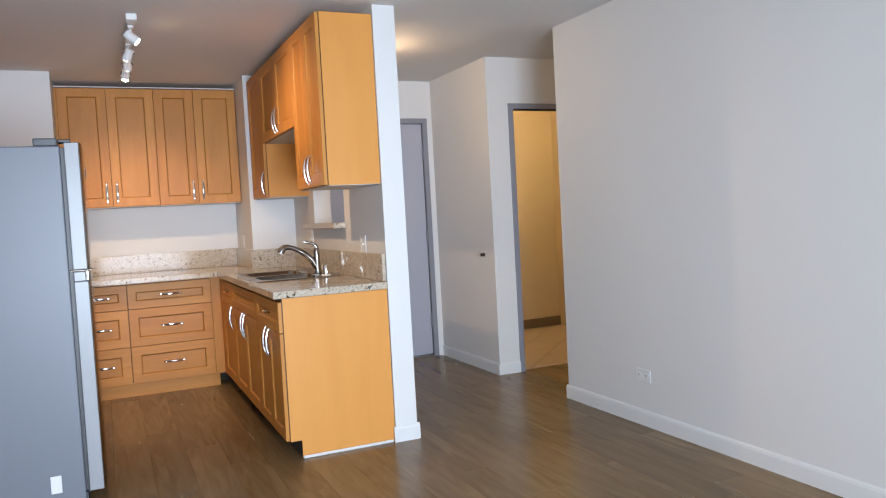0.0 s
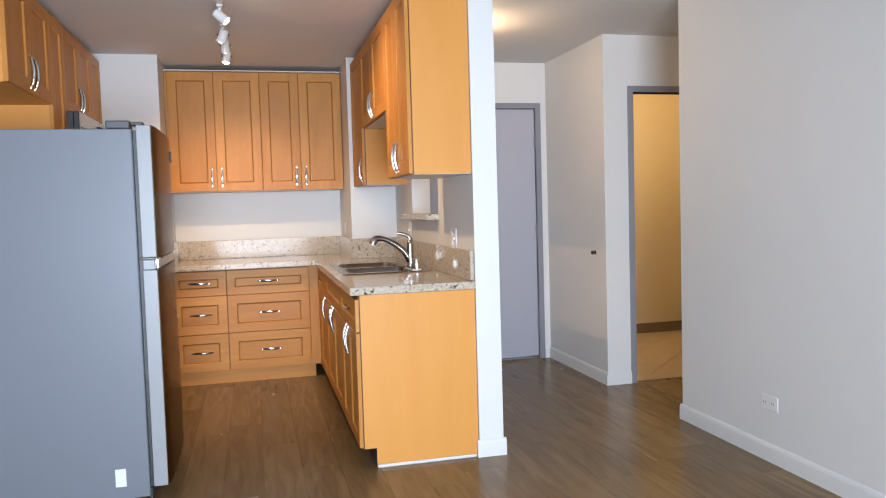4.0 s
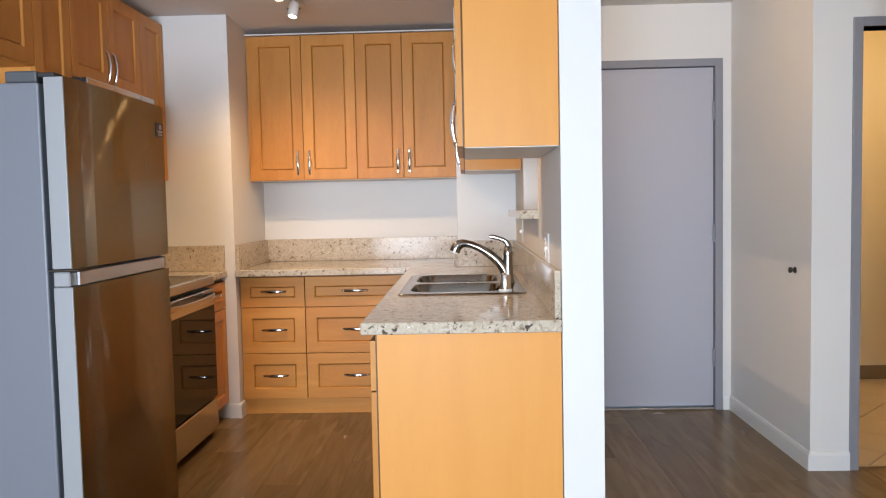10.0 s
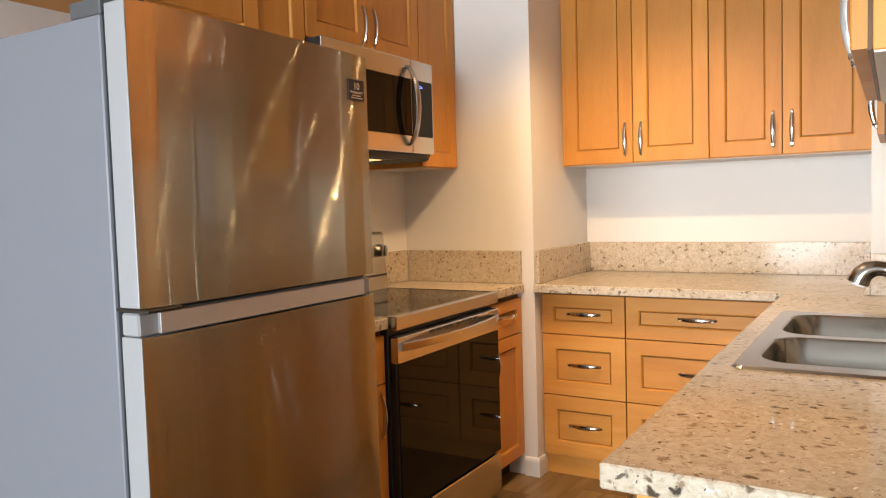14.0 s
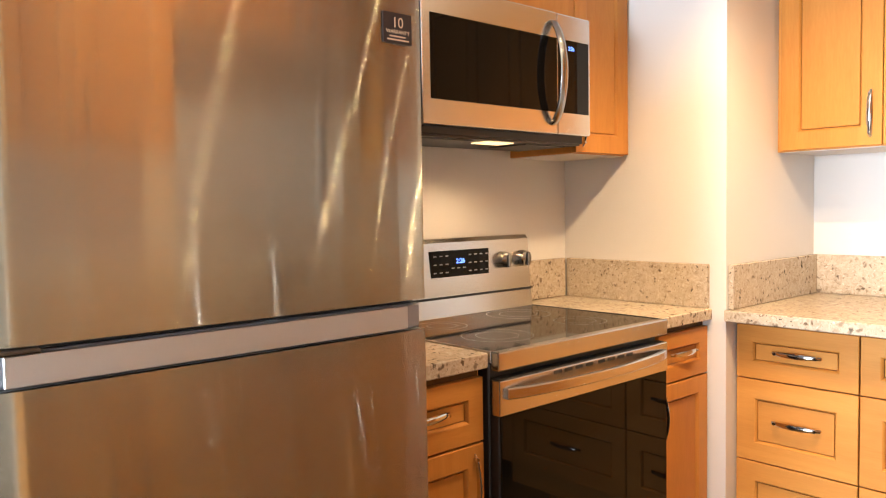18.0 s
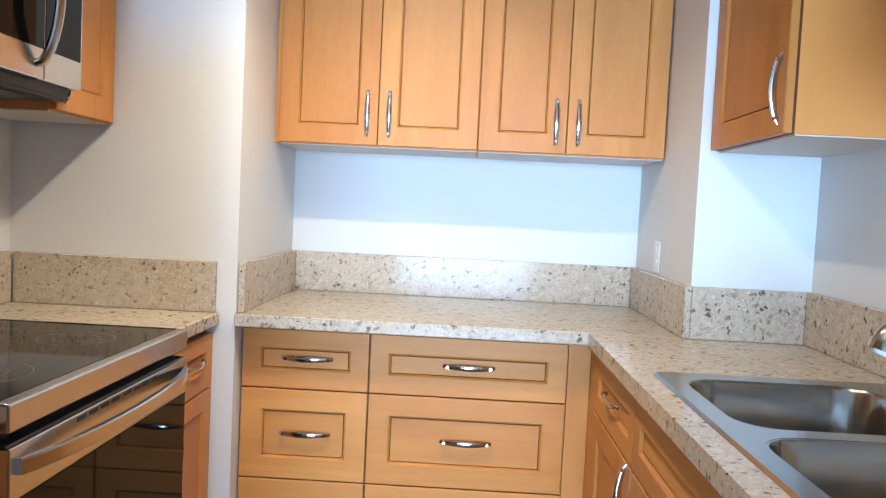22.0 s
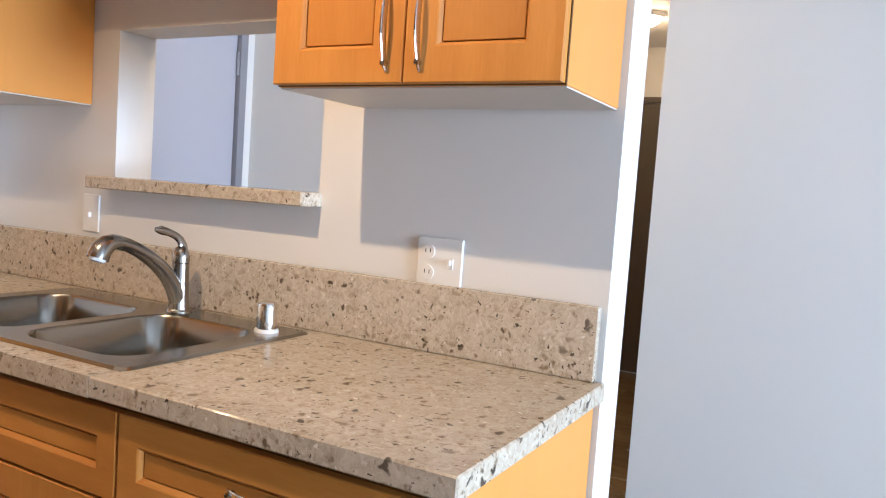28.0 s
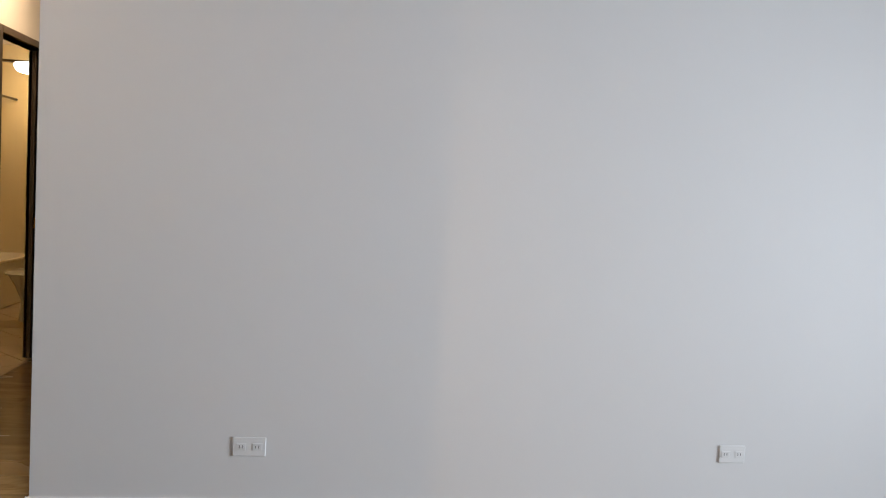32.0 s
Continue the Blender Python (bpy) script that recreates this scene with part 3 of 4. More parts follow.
def pull(face, u, v, length, upright):
    """A bow pull: two feet and a wavy strap, thicker in the middle."""
    bm = bmesh.new()
    pts, rad = [], []
    n = 14
    for i in range(n + 1):
        s = i / n
        along = (s - 0.5) * length
        out = 0.020 + 0.017 * math.sin(math.pi * s) ** 0.7 if 0 < i < n else 0.018
        pts.append(face.p(u, v + along, out) if upright else face.p(u + along, v, out))
        rad.append(0.0032 + 0.0022 * math.sin(math.pi * s))
    tube(pts, rad, 10, bm, flat=(1.75, 0.75) if upright and face.way == "-y" else (0.75, 1.75))
    for s in (-0.42, 0.42):
        a = s * length
        foot = [face.p(u, v + a, w) if upright else face.p(u + a, v, w) for w in (0.018, 0.034)]
        tube(foot, 0.005, 8, bm)
    return bm


def front(kind, face, u0, u1, v0, v1, root, handle=None, rail=0.064, along=None):
    """A shaker door or drawer front with its panel and pull. handle: (u, v, upright)."""
    along = along or WOOD_V
    door = part(kind, shaker(face, u0, u1, v0, v1, rail), along, root)
    part("panel", face.box(u0 + rail + 0.0098, u1 - rail - 0.0098, v0 + rail + 0.0098, v1 - rail - 0.0098, 0.0012, 0.0115, 0.001), WOOD_P if kind == "door" else along, door)
    if handle:
        part("handle", pull(face, handle[0], handle[1], 0.16, handle[2]), PULLM, door, "curved chrome bow pull", True)
    return door


def carcass(root, x0, x1, y0, y1, z0, z1, material=None):
    return part("body", box(x0, x1, y0, y1, z0, z1, 0.0015), material or WOOD_BOX, root)


def underside(root, x0, x1, y0, y1, z):
    """The pale board that closes a wall cabinet from below."""
    part("bottom_board", box(x0, x1, y0, y1, z - 0.003, z - 0.0002), MELAMINE, root, "pale melamine bottom board")


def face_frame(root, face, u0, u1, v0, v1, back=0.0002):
    """A thin near-black board whose colour stands for the shade in the gaps between fronts."""
    part("face_frame", face.box(u0, u1, v0, v1, back, 0.0009), GAP_SHADE, root, "near-black board that puts shade into the gaps")


# back wall cabinets: two units of two doors
fb = Face("-y", 2.532)
for i, (x0, x1) in enumerate(((-1.700, -1.001), (-1.001, -0.356))):
    c = thing("wall_cabinet", ((x0 + x1) / 2, 2.7, UB), "honey maple wall cabinet with two shaker doors over the back counter", "cabinet", "wall cabinets")
    carcass(c, x0 + 0.0005, x1 - 0.0005, 2.532, BACK - 0.002, UB, UT)
    underside(c, x0 + 0.004, x1 - 0.004, 2.536, BACK - 0.004, UB)
    a0, a1 = (x0 + 0.004, x1 - 0.002) if i == 0 else (x0 + 0.002, x1 - 0.003)
    face_frame(c, fb, a0 + 0.004, a1 - 0.004, UB + 0.006, UT - 0.006)
    m = (-1.350 if i == 0 else -0.696)
    front("door", fb, a0, m - 0.0015, UB + 0.003, UT - 0.004, c, (m - 0.038, UB + 0.112, True))
    front("door", fb, m + 0.0015, a1, UB + 0.003, UT - 0.004, c, (m + 0.038, UB + 0.112, True))
solid("cabinet_filler", box(STUB_X + 0.001, -1.7005, 2.536, 2.556, UB, UT), WOOD_V, "narrow maple filler strip beside the pier", "filler strip")
solid("top_trim", box(STUB_X + 0.001, COL_X - 0.001, 2.512, 2.54, UT + 0.003, UT + 0.012, 0.002), WHITE, "thin white trim strip above the back cabinets", "trim", "structure")

# back base cabinet, six drawers
fd = Face("-y", 2.232)
base_b = thing("drawer_cabinet", (-1.2, 2.5, 0), "honey maple base cabinet with six drawers under the back counter", "cabinet")
carcass(base_b, STUB_X + 0.003, -0.648, 2.232, BACK - 0.002, 0.10, CT0 - 0.002)
part("plinth", box(STUB_X + 0.003, -0.66, 2.236, 2.26, 0.001, 0.10), WOOD_HX, base_b)
part("stile", box(-0.688, -0.6185, 2.215, 2.2318, 0.10, CT0 - 0.004, 0.001), WOOD_V, base_b)
face_frame(base_b, fd, -1.704, -0.690, 0.108, 0.866)
for z0, z1 in ((0.676, 0.861), (0.387, 0.672), (0.100, 0.383)):
    for x0, x1, hx in ((-1.708, -1.309, -1.503), (-1.304, -0.692, -0.995)):
        front("drawer", fd, x0, x1, z0, z1, base_b, (hx, (z0 + z1) / 2 + 0.004, False), 0.064 if z1 - z0 > 0.2 else 0.056, WOOD_HX)

# sink run base cabinets
fs = Face("-x", -0.60)
base_s = thing("sink_cabinet", (-0.3, 1.05, 0), "honey maple sink cabinet with false front and two doors", "cabinet")
carcass(base_s, -0.60, -0.004, 0.665, 1.5985, 0.10, 0.70)
part("apron", box(-0.60, -0.585, 0.665, 1.5985, 0.70, CT0 - 0.002), WOOD_HY, base_s)
face_frame(base_s, fs, 0.6655, 1.598, 0.108, 0.872)
front("false_front", fs, 0.668, 1.596, 0.690, 0.853, base_s, None, 0.05, WOOD_HY)
front("door", fs, 0.668, 1.130, 0.105, 0.684, base_s, (1.087, 0.60, True))
front("door", fs, 1.133, 1.596, 0.105, 0.684, base_s, (1.177, 0.60, True))
# recessed plinths of this run: toe-kick shade put into the near-black colour
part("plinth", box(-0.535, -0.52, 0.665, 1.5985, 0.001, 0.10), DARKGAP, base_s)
base_c = thing("corner_cabinet", (-0.3, 1.85, 0), "honey maple corner base cabinet with one drawer and door", "cabinet")
carcass(base_c, -0.60, -0.004, 1.5995, 2.128, 0.10, CT0 - 0.002)
face_frame(base_c, fs, 1.6, 2.106, 0.108, 0.872)
front("drawer", fs, 1.602, 2.11, 0.690, 0.853, base_c, (1.86, 0.78, False), 0.05, WOOD_HY)
front("door", fs, 1.602, 2.11, 0.105, 0.684, base_c, (1.65, 0.60, True))
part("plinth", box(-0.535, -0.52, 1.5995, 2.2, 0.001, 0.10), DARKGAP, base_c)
part("filler", box(-0.618, -0.58, 2.1135, 2.2318, 0.10, CT0 - 0.004), WOOD_V, base_c)
base_e = thing("end_cabinet", (-0.3, 0.32, 0), "honey maple base cabinet with a plain end panel", "cabinet")
carcass(base_e, -0.5955, -0.004, 0.006, 0.664, 0.10, CT0 - 0.002)
face_frame(base_e, fs, 0.0005, 0.6635, 0.101, 0.872, -0.0043)
front("drawer", fs, 0.004, 0.662, 0.690, 0.853, base_e, (0.32, 0.78, False), 0.05, WOOD_HY)
front("door", fs, 0.004, 0.331, 0.105, 0.684, base_e, (0.291, 0.60, True), 0.055)
front("door", fs, 0.334, 0.662, 0.105, 0.684, base_e, (0.376, 0.60, True), 0.055)
part("plinth", box(-0.535, -0.52, 0.006, 0.664, 0.001, 0.10), DARKGAP, base_e)
ep = bmesh.new()
prof = [(-0.5955, 0.10), (-0.535, 0.10), (-0.535, 0.002), (-0.003, 0.002), (-0.003, CT0 - 0.003), (-0.5955, CT0 - 0.003)]
ra, rb = [[ep.verts.new((x, y, z)) for x, z in prof] for y in (-0.002, 0.0055)]
ep.faces.new(ra)
ep.faces.new(rb[::-1])
for k in range(6):
    ep.faces.new((ra[k], ra[(k + 1) % 6], rb[(k + 1) % 6], rb[k]))
part("end_panel", ep, WOOD_BOX, base_e)
solid("quarter_round", box(-0.535, -0.014, -0.014, -0.0022, 0.0, 0.016, 0.005), TRIM, "white bead along the foot of the end panel", "trim", "structure")

# ---------- counters ----------
from_y = -0.022
ctop = thing("countertop", (-0.5, 2.4, CT0), "L-shaped cream speckled quartz countertop", "countertop")
SX0, SX1, SY0, SY1 = -0.575, -0.085, 0.714, 1.569   # cut-out for the sink
part("slab", box(STUB_X + 0.002, COL_X - 0.002, COL_Y + 0.0, BACK - 0.002, CT0, CT1, 0.003), QUARTZ, ctop)
part("slab", box(-0.645, -0.002, from_y, SY0, CT0, CT1, 0.003), QUARTZ, ctop)
part("slab", box(-0.645, -0.002, SY1, COL_Y - 0.0003, CT0, CT1, 0.0), QUARTZ, ctop)
part("slab", box(-0.645, SX0, SY0, SY1, CT0, CT1, 0.0), QUARTZ, ctop)
part("slab", box(SX1, -0.002, SY0, SY1, CT0, CT1, 0.0), QUARTZ, ctop)
for x0, x1, y0, y1 in ((STUB_X + 0.002, STUB_X + 0.022, COL_Y + 0.03, BACK - 0.002), (STUB_X + 0.0225, COL_X - 0.0225, BACK - 0.022, BACK - 0.002),
                       (COL_X - 0.022, COL_X - 0.002, COL_Y - 0.0195, BACK - 0.002), (COL_X - 0.0015, -0.0225, COL_Y - 0.022, COL_Y - 0.002), (-0.022, -0.002, from_y + 0.02, COL_Y - 0.0025)):
    part("backsplash", box(x0, x1, y0, y1, CT1 + 0.0005, SPL, 0.002), QUARTZ, ctop)
solid("pass_through_sill", box(-0.08, PART + 0.02, PT_Y0 - 0.010, PT_Y1 + 0.028, PT_Z0 + 0.001, PT_Z0 + 0.036, 0.003), QUARTZ, "speckled quartz sill of the pass-through", "sill", "structure")

# sink
sink = thing("kitchen_sink", (-0.33, 1.11, CT1), "double-bowl stainless steel drop-in sink in the quartz counter", "sink")


def rounded(x0, x1, y0, y1, r, z, bm, n=6):
    vs = []
    for cx, cy, a0 in ((x1 - r, y1 - r, 0), (x0 + r, y1 - r, 90), (x0 + r, y0 + r, 180), (x1 - r, y0 + r, 270)):
        for k in range(n + 1):
            a = radians(a0 + 90 * k / n)
            vs.append(bm.verts.new((cx + r * math.cos(a), cy + r * math.sin(a), z)))
    return vs


def basin(x0, x1, y0, y1, z):
    bm = bmesh.new()
    rings = []
    for inset, r, dz in ((-0.012, 0.082, 0.0), (0.0, 0.075, 0.0), (0.004, 0.072, -0.006), (0.012, 0.068, -0.09), (0.03, 0.06, -0.165), (0.07, 0.05, -0.182), (0.13, 0.02, -0.186)):
        rings.append(rounded(x0 + inset, x1 - inset, y0 + inset, y1 - inset, r, z + dz, bm))
    for a, b in zip(rings, rings[1:]):
        for k in range(len(a)):
            bm.faces.new((a[k], a[(k + 1) % len(a)], b[(k + 1) % len(a)], b[k]))
    bm.faces.new(rings[-1])
    return bm, rings


RZ = CT1 + 0.006
bowls = ((-0.545, -0.152, 0.759, 1.099), (-0.545, -0.152, 1.149, 1.519))
rim = bmesh.new()
outer = rounded(-0.592, -0.052, 0.692, 1.586, 0.025, CT1 + 0.0005, rim)
inner = rounded(-0.586, -0.058, 0.698, 1.580, 0.022, RZ, rim)
for k in range(len(outer)):
    rim.faces.new((outer[k], outer[(k + 1) % len(outer)], inner[(k + 1) % len(outer)], inner[k]))
holes = [rounded(x0 - 0.004, x1 + 0.004, y0 - 0.004, y1 + 0.004, 0.078, RZ, rim) for x0, x1, y0, y1 in bowls]
edges = [rim.edges.get((l[k], l[(k + 1) % len(l)])) or rim.edges.new((l[k], l[(k + 1) % len(l)])) for l in (inner, *holes) for k in range(len(l))]
bmesh.ops.triangle_fill(rim, use_beauty=True, use_dissolve=False, edges=edges)
part("rim", rim, SINKM, sink)
for b in bowls:
    bm, _ = basin(*b, RZ - 0.0005)
    bowl = part("bowl", bm, BOWLM, sink, "", True)
    cx, cy = (b[0] + b[1]) / 2, (b[2] + b[3]) / 2
    part("drain", lathe((cx, cy, RZ - 0.186), [(0.05, 0.0), (0.05, 0.004), (0.04, 0.005), (0.03, 0.001)]), CHROME, bowl)

# faucet
FX, FY, FZ = -0.110, 1.088, RZ
faucet = thing("kitchen_faucet", (FX, FY, FZ), "brushed nickel pull-out kitchen faucet with a lever on top", "faucet")


def reach(pairs):
    return [(FX + a, FY, FZ + h) for a, h in pairs]


part("base_plate", lathe((FX, FY, FZ), [(0.033, 0.0), (0.033, 0.004), (0.029, 0.009)]), NICKEL, faucet, "", True)
part("column", lathe((FX, FY, FZ), [(0.0275, 0.008), (0.0245, 0.03), (0.0225, 0.07), (0.0220, 0.127)]), NICKEL, faucet, "", True)
part("seam_ring", lathe((FX, FY, FZ), [(0.0205, 0.1272), (0.0205, 0.1298)]), KNOBM, faucet, "dark seam under the cap")
part("cap", lathe((FX, FY, FZ), [(0.0228, 0.13), (0.0228, 0.142), (0.0205, 0.156), (0.015, 0.167), (0.008, 0.172)]), NICKEL, faucet, "", True)
part("spout", tube(reach([(0.0, 0.020), (-0.010, 0.045), (-0.024, 0.072), (-0.045, 0.100), (-0.074, 0.127)]), [0.0225, 0.0225, 0.0215, 0.0205, 0.0195], 20), NICKEL, faucet, "", True)
part("spout_seam", tube(reach([(-0.0735, 0.1265), (-0.0755, 0.128)]), 0.0188, 20), KNOBM, faucet, "thin dark seam")
part("pull_out_wand", tube(reach([(-0.075, 0.1278), (-0.105, 0.149), (-0.137, 0.167), (-0.168, 0.180), (-0.196, 0.186)]), [0.0195, 0.0185, 0.0172, 0.0168, 0.0182], 20), NICKEL, faucet, "", True)
head = part("spray_head", tube(reach([(-0.188, 0.185), (-0.205, 0.1865), (-0.222, 0.182), (-0.236, 0.171), (-0.243, 0.157), (-0.246, 0.149)]), [0.0178, 0.0195, 0.0225, 0.0245, 0.0255, 0.0255], 20), NICKEL, faucet, "", True)
part("nozzle", tube(reach([(-0.2455, 0.1495), (-0.248, 0.143)]), [0.020, 0.0165], 20), WHITEPL, head, "pale plastic nozzle", True)
part("lever", tube(reach([(0.004, 0.158), (0.003, 0.174), (-0.004, 0.187), (-0.020, 0.199), (-0.043, 0.208), (-0.068, 0.214), (-0.086, 0.216)]), [0.0135, 0.0105, 0.0085, 0.0075, 0.0072, 0.0085, 0.004], 14, flat=(1.35, 0.7)), NICKEL, faucet, "", True)
SOX, SOY = -0.140, 0.760
soap = thing("air_gap_cap", (SOX, SOY, RZ), "short chrome air-gap cap on the sink rim", "air gap")
part("flange", lathe((SOX, SOY, RZ), [(0.029, 0.0), (0.029, 0.005), (0.026, 0.0085)]), WHITEPL, soap, "white plastic flange", True)
part("cap", lathe((SOX, SOY, RZ), [(0.0235, 0.009), (0.0235, 0.064), (0.0215, 0.069), (0.016, 0.071), (0.002, 0.0715)]), CHROME, soap, "", True)

# wall cabinets over the sink run
fw = Face("-x", -0.305)
for y0, y1, z0, doors, label in (
    (0.0, 0.617, UB, 2, "honey maple wall cabinet with two shaker doors at the partition's end"),
    (0.617, 1.612, 1.862, 2, "short honey maple wall cabinet over the pass-through"),
    (1.612, 2.126, UB, 1, "honey maple wall cabinet with one shaker door beside the corner pier"),
):
    c = thing("wall_cabinet", (-0.15, (y0 + y1) / 2, z0), label, "cabinet", "wall cabinets")
    carcass(c, -0.3005, -0.002, y0 + 0.0006, y1 - 0.0006, z0, UT)
    underside(c, -0.299, -0.004, y0 + 0.002, y1 - 0.002, z0)
    face_frame(c, fw, y0 + 0.001, y1 - 0.001, z0 + 0.001, UT - 0.001, -0.0043)
    if doors == 2:
        m = (y0 + y1) / 2
        front("door", fw, y0 + 0.003, m - 0.0015, z0 + 0.003, UT - 0.004, c, (m - 0.036, z0 + 0.105, True))
        front("door", fw, m + 0.0015, y1 - 0.003, z0 + 0.003, UT - 0.004, c, (m + 0.036, z0 + 0.105, True))
    else:
        front("door", fw, y0 + 0.003, y1 - 0.003, z0 + 0.003, UT - 0.004, c, (y0 + 0.036, z0 + 0.105, True))

# wall cabinets over fridge and range
fl = Face("+x", -2.123)
for y0, y1, z0, doors, hy, label in (
    (0.0, 0.76, 1.905, 2, None, "honey maple wall cabinet over the fridge"),
    (0.76, 1.063, UB, 1, 0.80, "narrow honey maple wall cabinet between fridge and range"),
    (1.063, 1.822, 1.915, 2, None, "short honey maple wall cabinet over the microwave"),
    (1.822, 2.142, UB, 1, 1.862, "narrow honey maple wall cabinet beside the microwave"),
):
    c = thing("wall_cabinet", (-2.27, (y0 + y1) / 2, z0), label, "cabinet", "wall cabinets")
    carcass(c, WALL_L + 0.002, -2.123, y0 + 0.0006, y1 - 0.0006, z0, UT)
    if z0 < 1.6:
        underside(c, WALL_L + 0.004, -2.126, y0 + 0.004, y1 - 0.004, z0)
    face_frame(c, fl, y0 + 0.005, y1 - 0.005, z0 + 0.006, UT - 0.006)
    if doors == 2:
        m = (y0 + y1) / 2
        front("door", fl, y0 + 0.003, m - 0.0015, z0 + 0.003, UT - 0.004, c, (m - 0.036, z0 + 0.105, True))
        front("door", fl, m + 0.0015, y1 - 0.003, z0 + 0.003, UT - 0.004, c, (m + 0.036, z0 + 0.105, True))
    else:
        front("door", fl, y0 + 0.003, y1 - 0.003, z0 + 0.003, UT - 0.004, c, (hy, z0 + 0.105, True))

# base units and counters beside the range
RY0, RY1, RX = 1.048, 1.820, -1.735    # range
fr = Face("+x", -1.80)
for y0, y1, hy, label in ((0.64, RY0 - 0.012, 1.0, "narrow honey maple base cabinet between fridge and range"), (RY1 + 0.012, 2.146, 1.86, "narrow honey maple base cabinet between range and pier")):
    c = thing("base_cabinet", (-2.1, (y0 + y1) / 2, 0), label, "cabinet")
    carcass(c, WALL_L + 0.002, -1.80, y0, y1, 0.10, CT0 - 0.002)
    face_frame(c, fr, y0 + 0.005, y1 - 0.005, 0.108, 0.870)
    front("drawer", fr, y0 + 0.003, y1 - 0.003, 0.690, 0.853, c, ((y0 + y1) / 2, 0.78, False), 0.05, WOOD_HY)
    front("door", fr, y0 + 0.003, y1 - 0.003, 0.105, 0.684, c, (hy, 0.58, True), 0.055)
    # near-black again, with the recess's shade in its colour
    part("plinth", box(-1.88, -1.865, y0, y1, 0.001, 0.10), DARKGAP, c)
    t = thing("countertop", (-2.1, (y0 + y1) / 2, CT0), "short cream speckled quartz counter beside the range", "countertop")
    part("slab", box(WALL_L + 0.002, -1.765, y0 - 0.003, y1 + 0.0025, CT0, CT1, 0.003), QUARTZ, t)
    part("backsplash", box(WALL_L + 0.002, WALL_L + 0.022, y0, y1 - 0.021, CT1 + 0.0005, SPL, 0.002), QUARTZ, t)
    if y0 > 1.5:
        part("backsplash", box(WALL_L + 0.0225, -1.775, STUB_Y - 0.022, STUB_Y - 0.0015, CT1 + 0.0005, SPL, 0.002), QUARTZ, t)

# ---------- fridge ----------
fridge = thing("refrigerator", (-1.95, 0.235, 0), "stainless steel top-freezer refrigerator with grey sides", "refrigerator")
GY0, GY1, GX = -0.131, 0.617, -1.500
part("body", box(-2.30, -1.592, GY0 + 0.004, GY1 - 0.004, 0.03, 1.685, 0.006, segs=2), GREYSIDE, fridge, "grey painted steel case")
part("gasket", box(-1.5915, -1.5745, GY0 + 0.035, GY1 - 0.035, 0.06, 1.68), BLACK, fridge, "black door seal")


def fridge_door(z0, z1, name):
    d = part(name, box(-1.574, -1.514, GY0, GY1, z0, z1, 0.003, segs=2), DOORCAP, fridge, "light grey door edge")
    bm = bmesh.new()
    n = 10
    prof = []
    for k in range(n + 1):
        s = k / n
        y = GY0 + s * (GY1 - GY0)
        edge = min(s, 1 - s)
        x = GX - 0.007 * max(0, 1 - edge / 0.06) ** 2 - 0.004 * (2 * s - 1) ** 2
        prof.append((x, y))
    prof = [(-1.5138, GY0 + 0.001)] + prof + [(-1.5138, GY1 - 0.001)]
    lo = [bm.verts.new((x, y, z0)) for x, y in prof]
    hi = [bm.verts.new((x, y, z1)) for x, y in prof]
    for k in range(len(prof)):
        j = (k + 1) % len(prof)
        bm.faces.new((lo[k], lo[j], hi[j], hi[k]))
    bm.faces.new(lo[::-1])
    bm.faces.new(hi)
    skin = smooth_by_angle(part("skin", bm, FRIDGE_STEEL, d, "brushed stainless door skin"), 40)
    uv = skin.data.uv_layers.new(name="UVMap")
    for loop in skin.data.loops:
        co = skin.data.vertices[loop.vertex_index].co
        uv.data[loop.index].uv = (co.z, co.y)
    return d


fridge_door(1.114, 1.70, "freezer_door")
lower = fridge_door(0.075, 1.057, "fridge_door")
part("grip", box(-1.574, -1.522, GY0 + 0.002, GY1 - 0.002, 1.058, 1.104, 0.004), DOORCAP, lower, "light metal pocket grip strip")
part("grip_face", box(-1.5215, -1.512, GY0 + 0.045, GY1 - 0.04, 1.060, 1.102, 0.001), GRIPM, lower, "satin aluminium grip strip")
part("hinge_cover", box(-1.70, -1.60, GY0 + 0.012, GY0 + 0.10, 1.686, 1.722, 0.006, segs=2), DARKGREY, fridge, "dark grey hinge cover")
part("top_hinge", box(-1.598, -1.545, GY0 + 0.014, GY0 + 0.075, 1.7005, 1.716, 0.003), BLACK, fridge, "black top hinge plate")
# added black filler, so the slot between the doors looks shaded
part("gap_seal", box(-1.5735, -1.540, GY0 + 0.006, GY1 - 0.006, 1.1045, 1.1135), BLACK, fridge, "black filler for the shade between the doors")
part("hinge_bracket", box(-1.588, -1.492, GY0 + 0.001, GY0 + 0.085, 1.1055, 1.1125, 0.002), KNOBM, fridge, "dark middle hinge bracket")
part("toe_grille", box(-1.60, -1.58, GY0 + 0.01, GY1 - 0.01, 0.012, 0.07, 0.003), BLACK, fridge, "black toe grille")
for y in (GY0 + 0.06, GY1 - 0.06):
    part("foot", lathe((-1.66, y, 0.0), [(0.02, 0.0), (0.02, 0.03)], 14), BLACK, fridge)
    part("foot", lathe((-2.24, y, 0.0), [(0.02, 0.0), (0.02, 0.03)], 14), BLACK, fridge)
solid("sticker", box(-1.735, -1.69, GY0 + 0.0005, GY0 + 0.0035, 0.09, 0.17), WHITEPL, "small white sticker on the fridge side", "sticker")
stick = thing("sticker", (GX - 0.003, 0.556, 1.6), "small dark warranty sticker on the freezer door", "sticker")
part("base", box(GX - 0.0035, GX + 0.001, 0.524, 0.588, 1.578, 1.632), LABEL_DARK, stick)
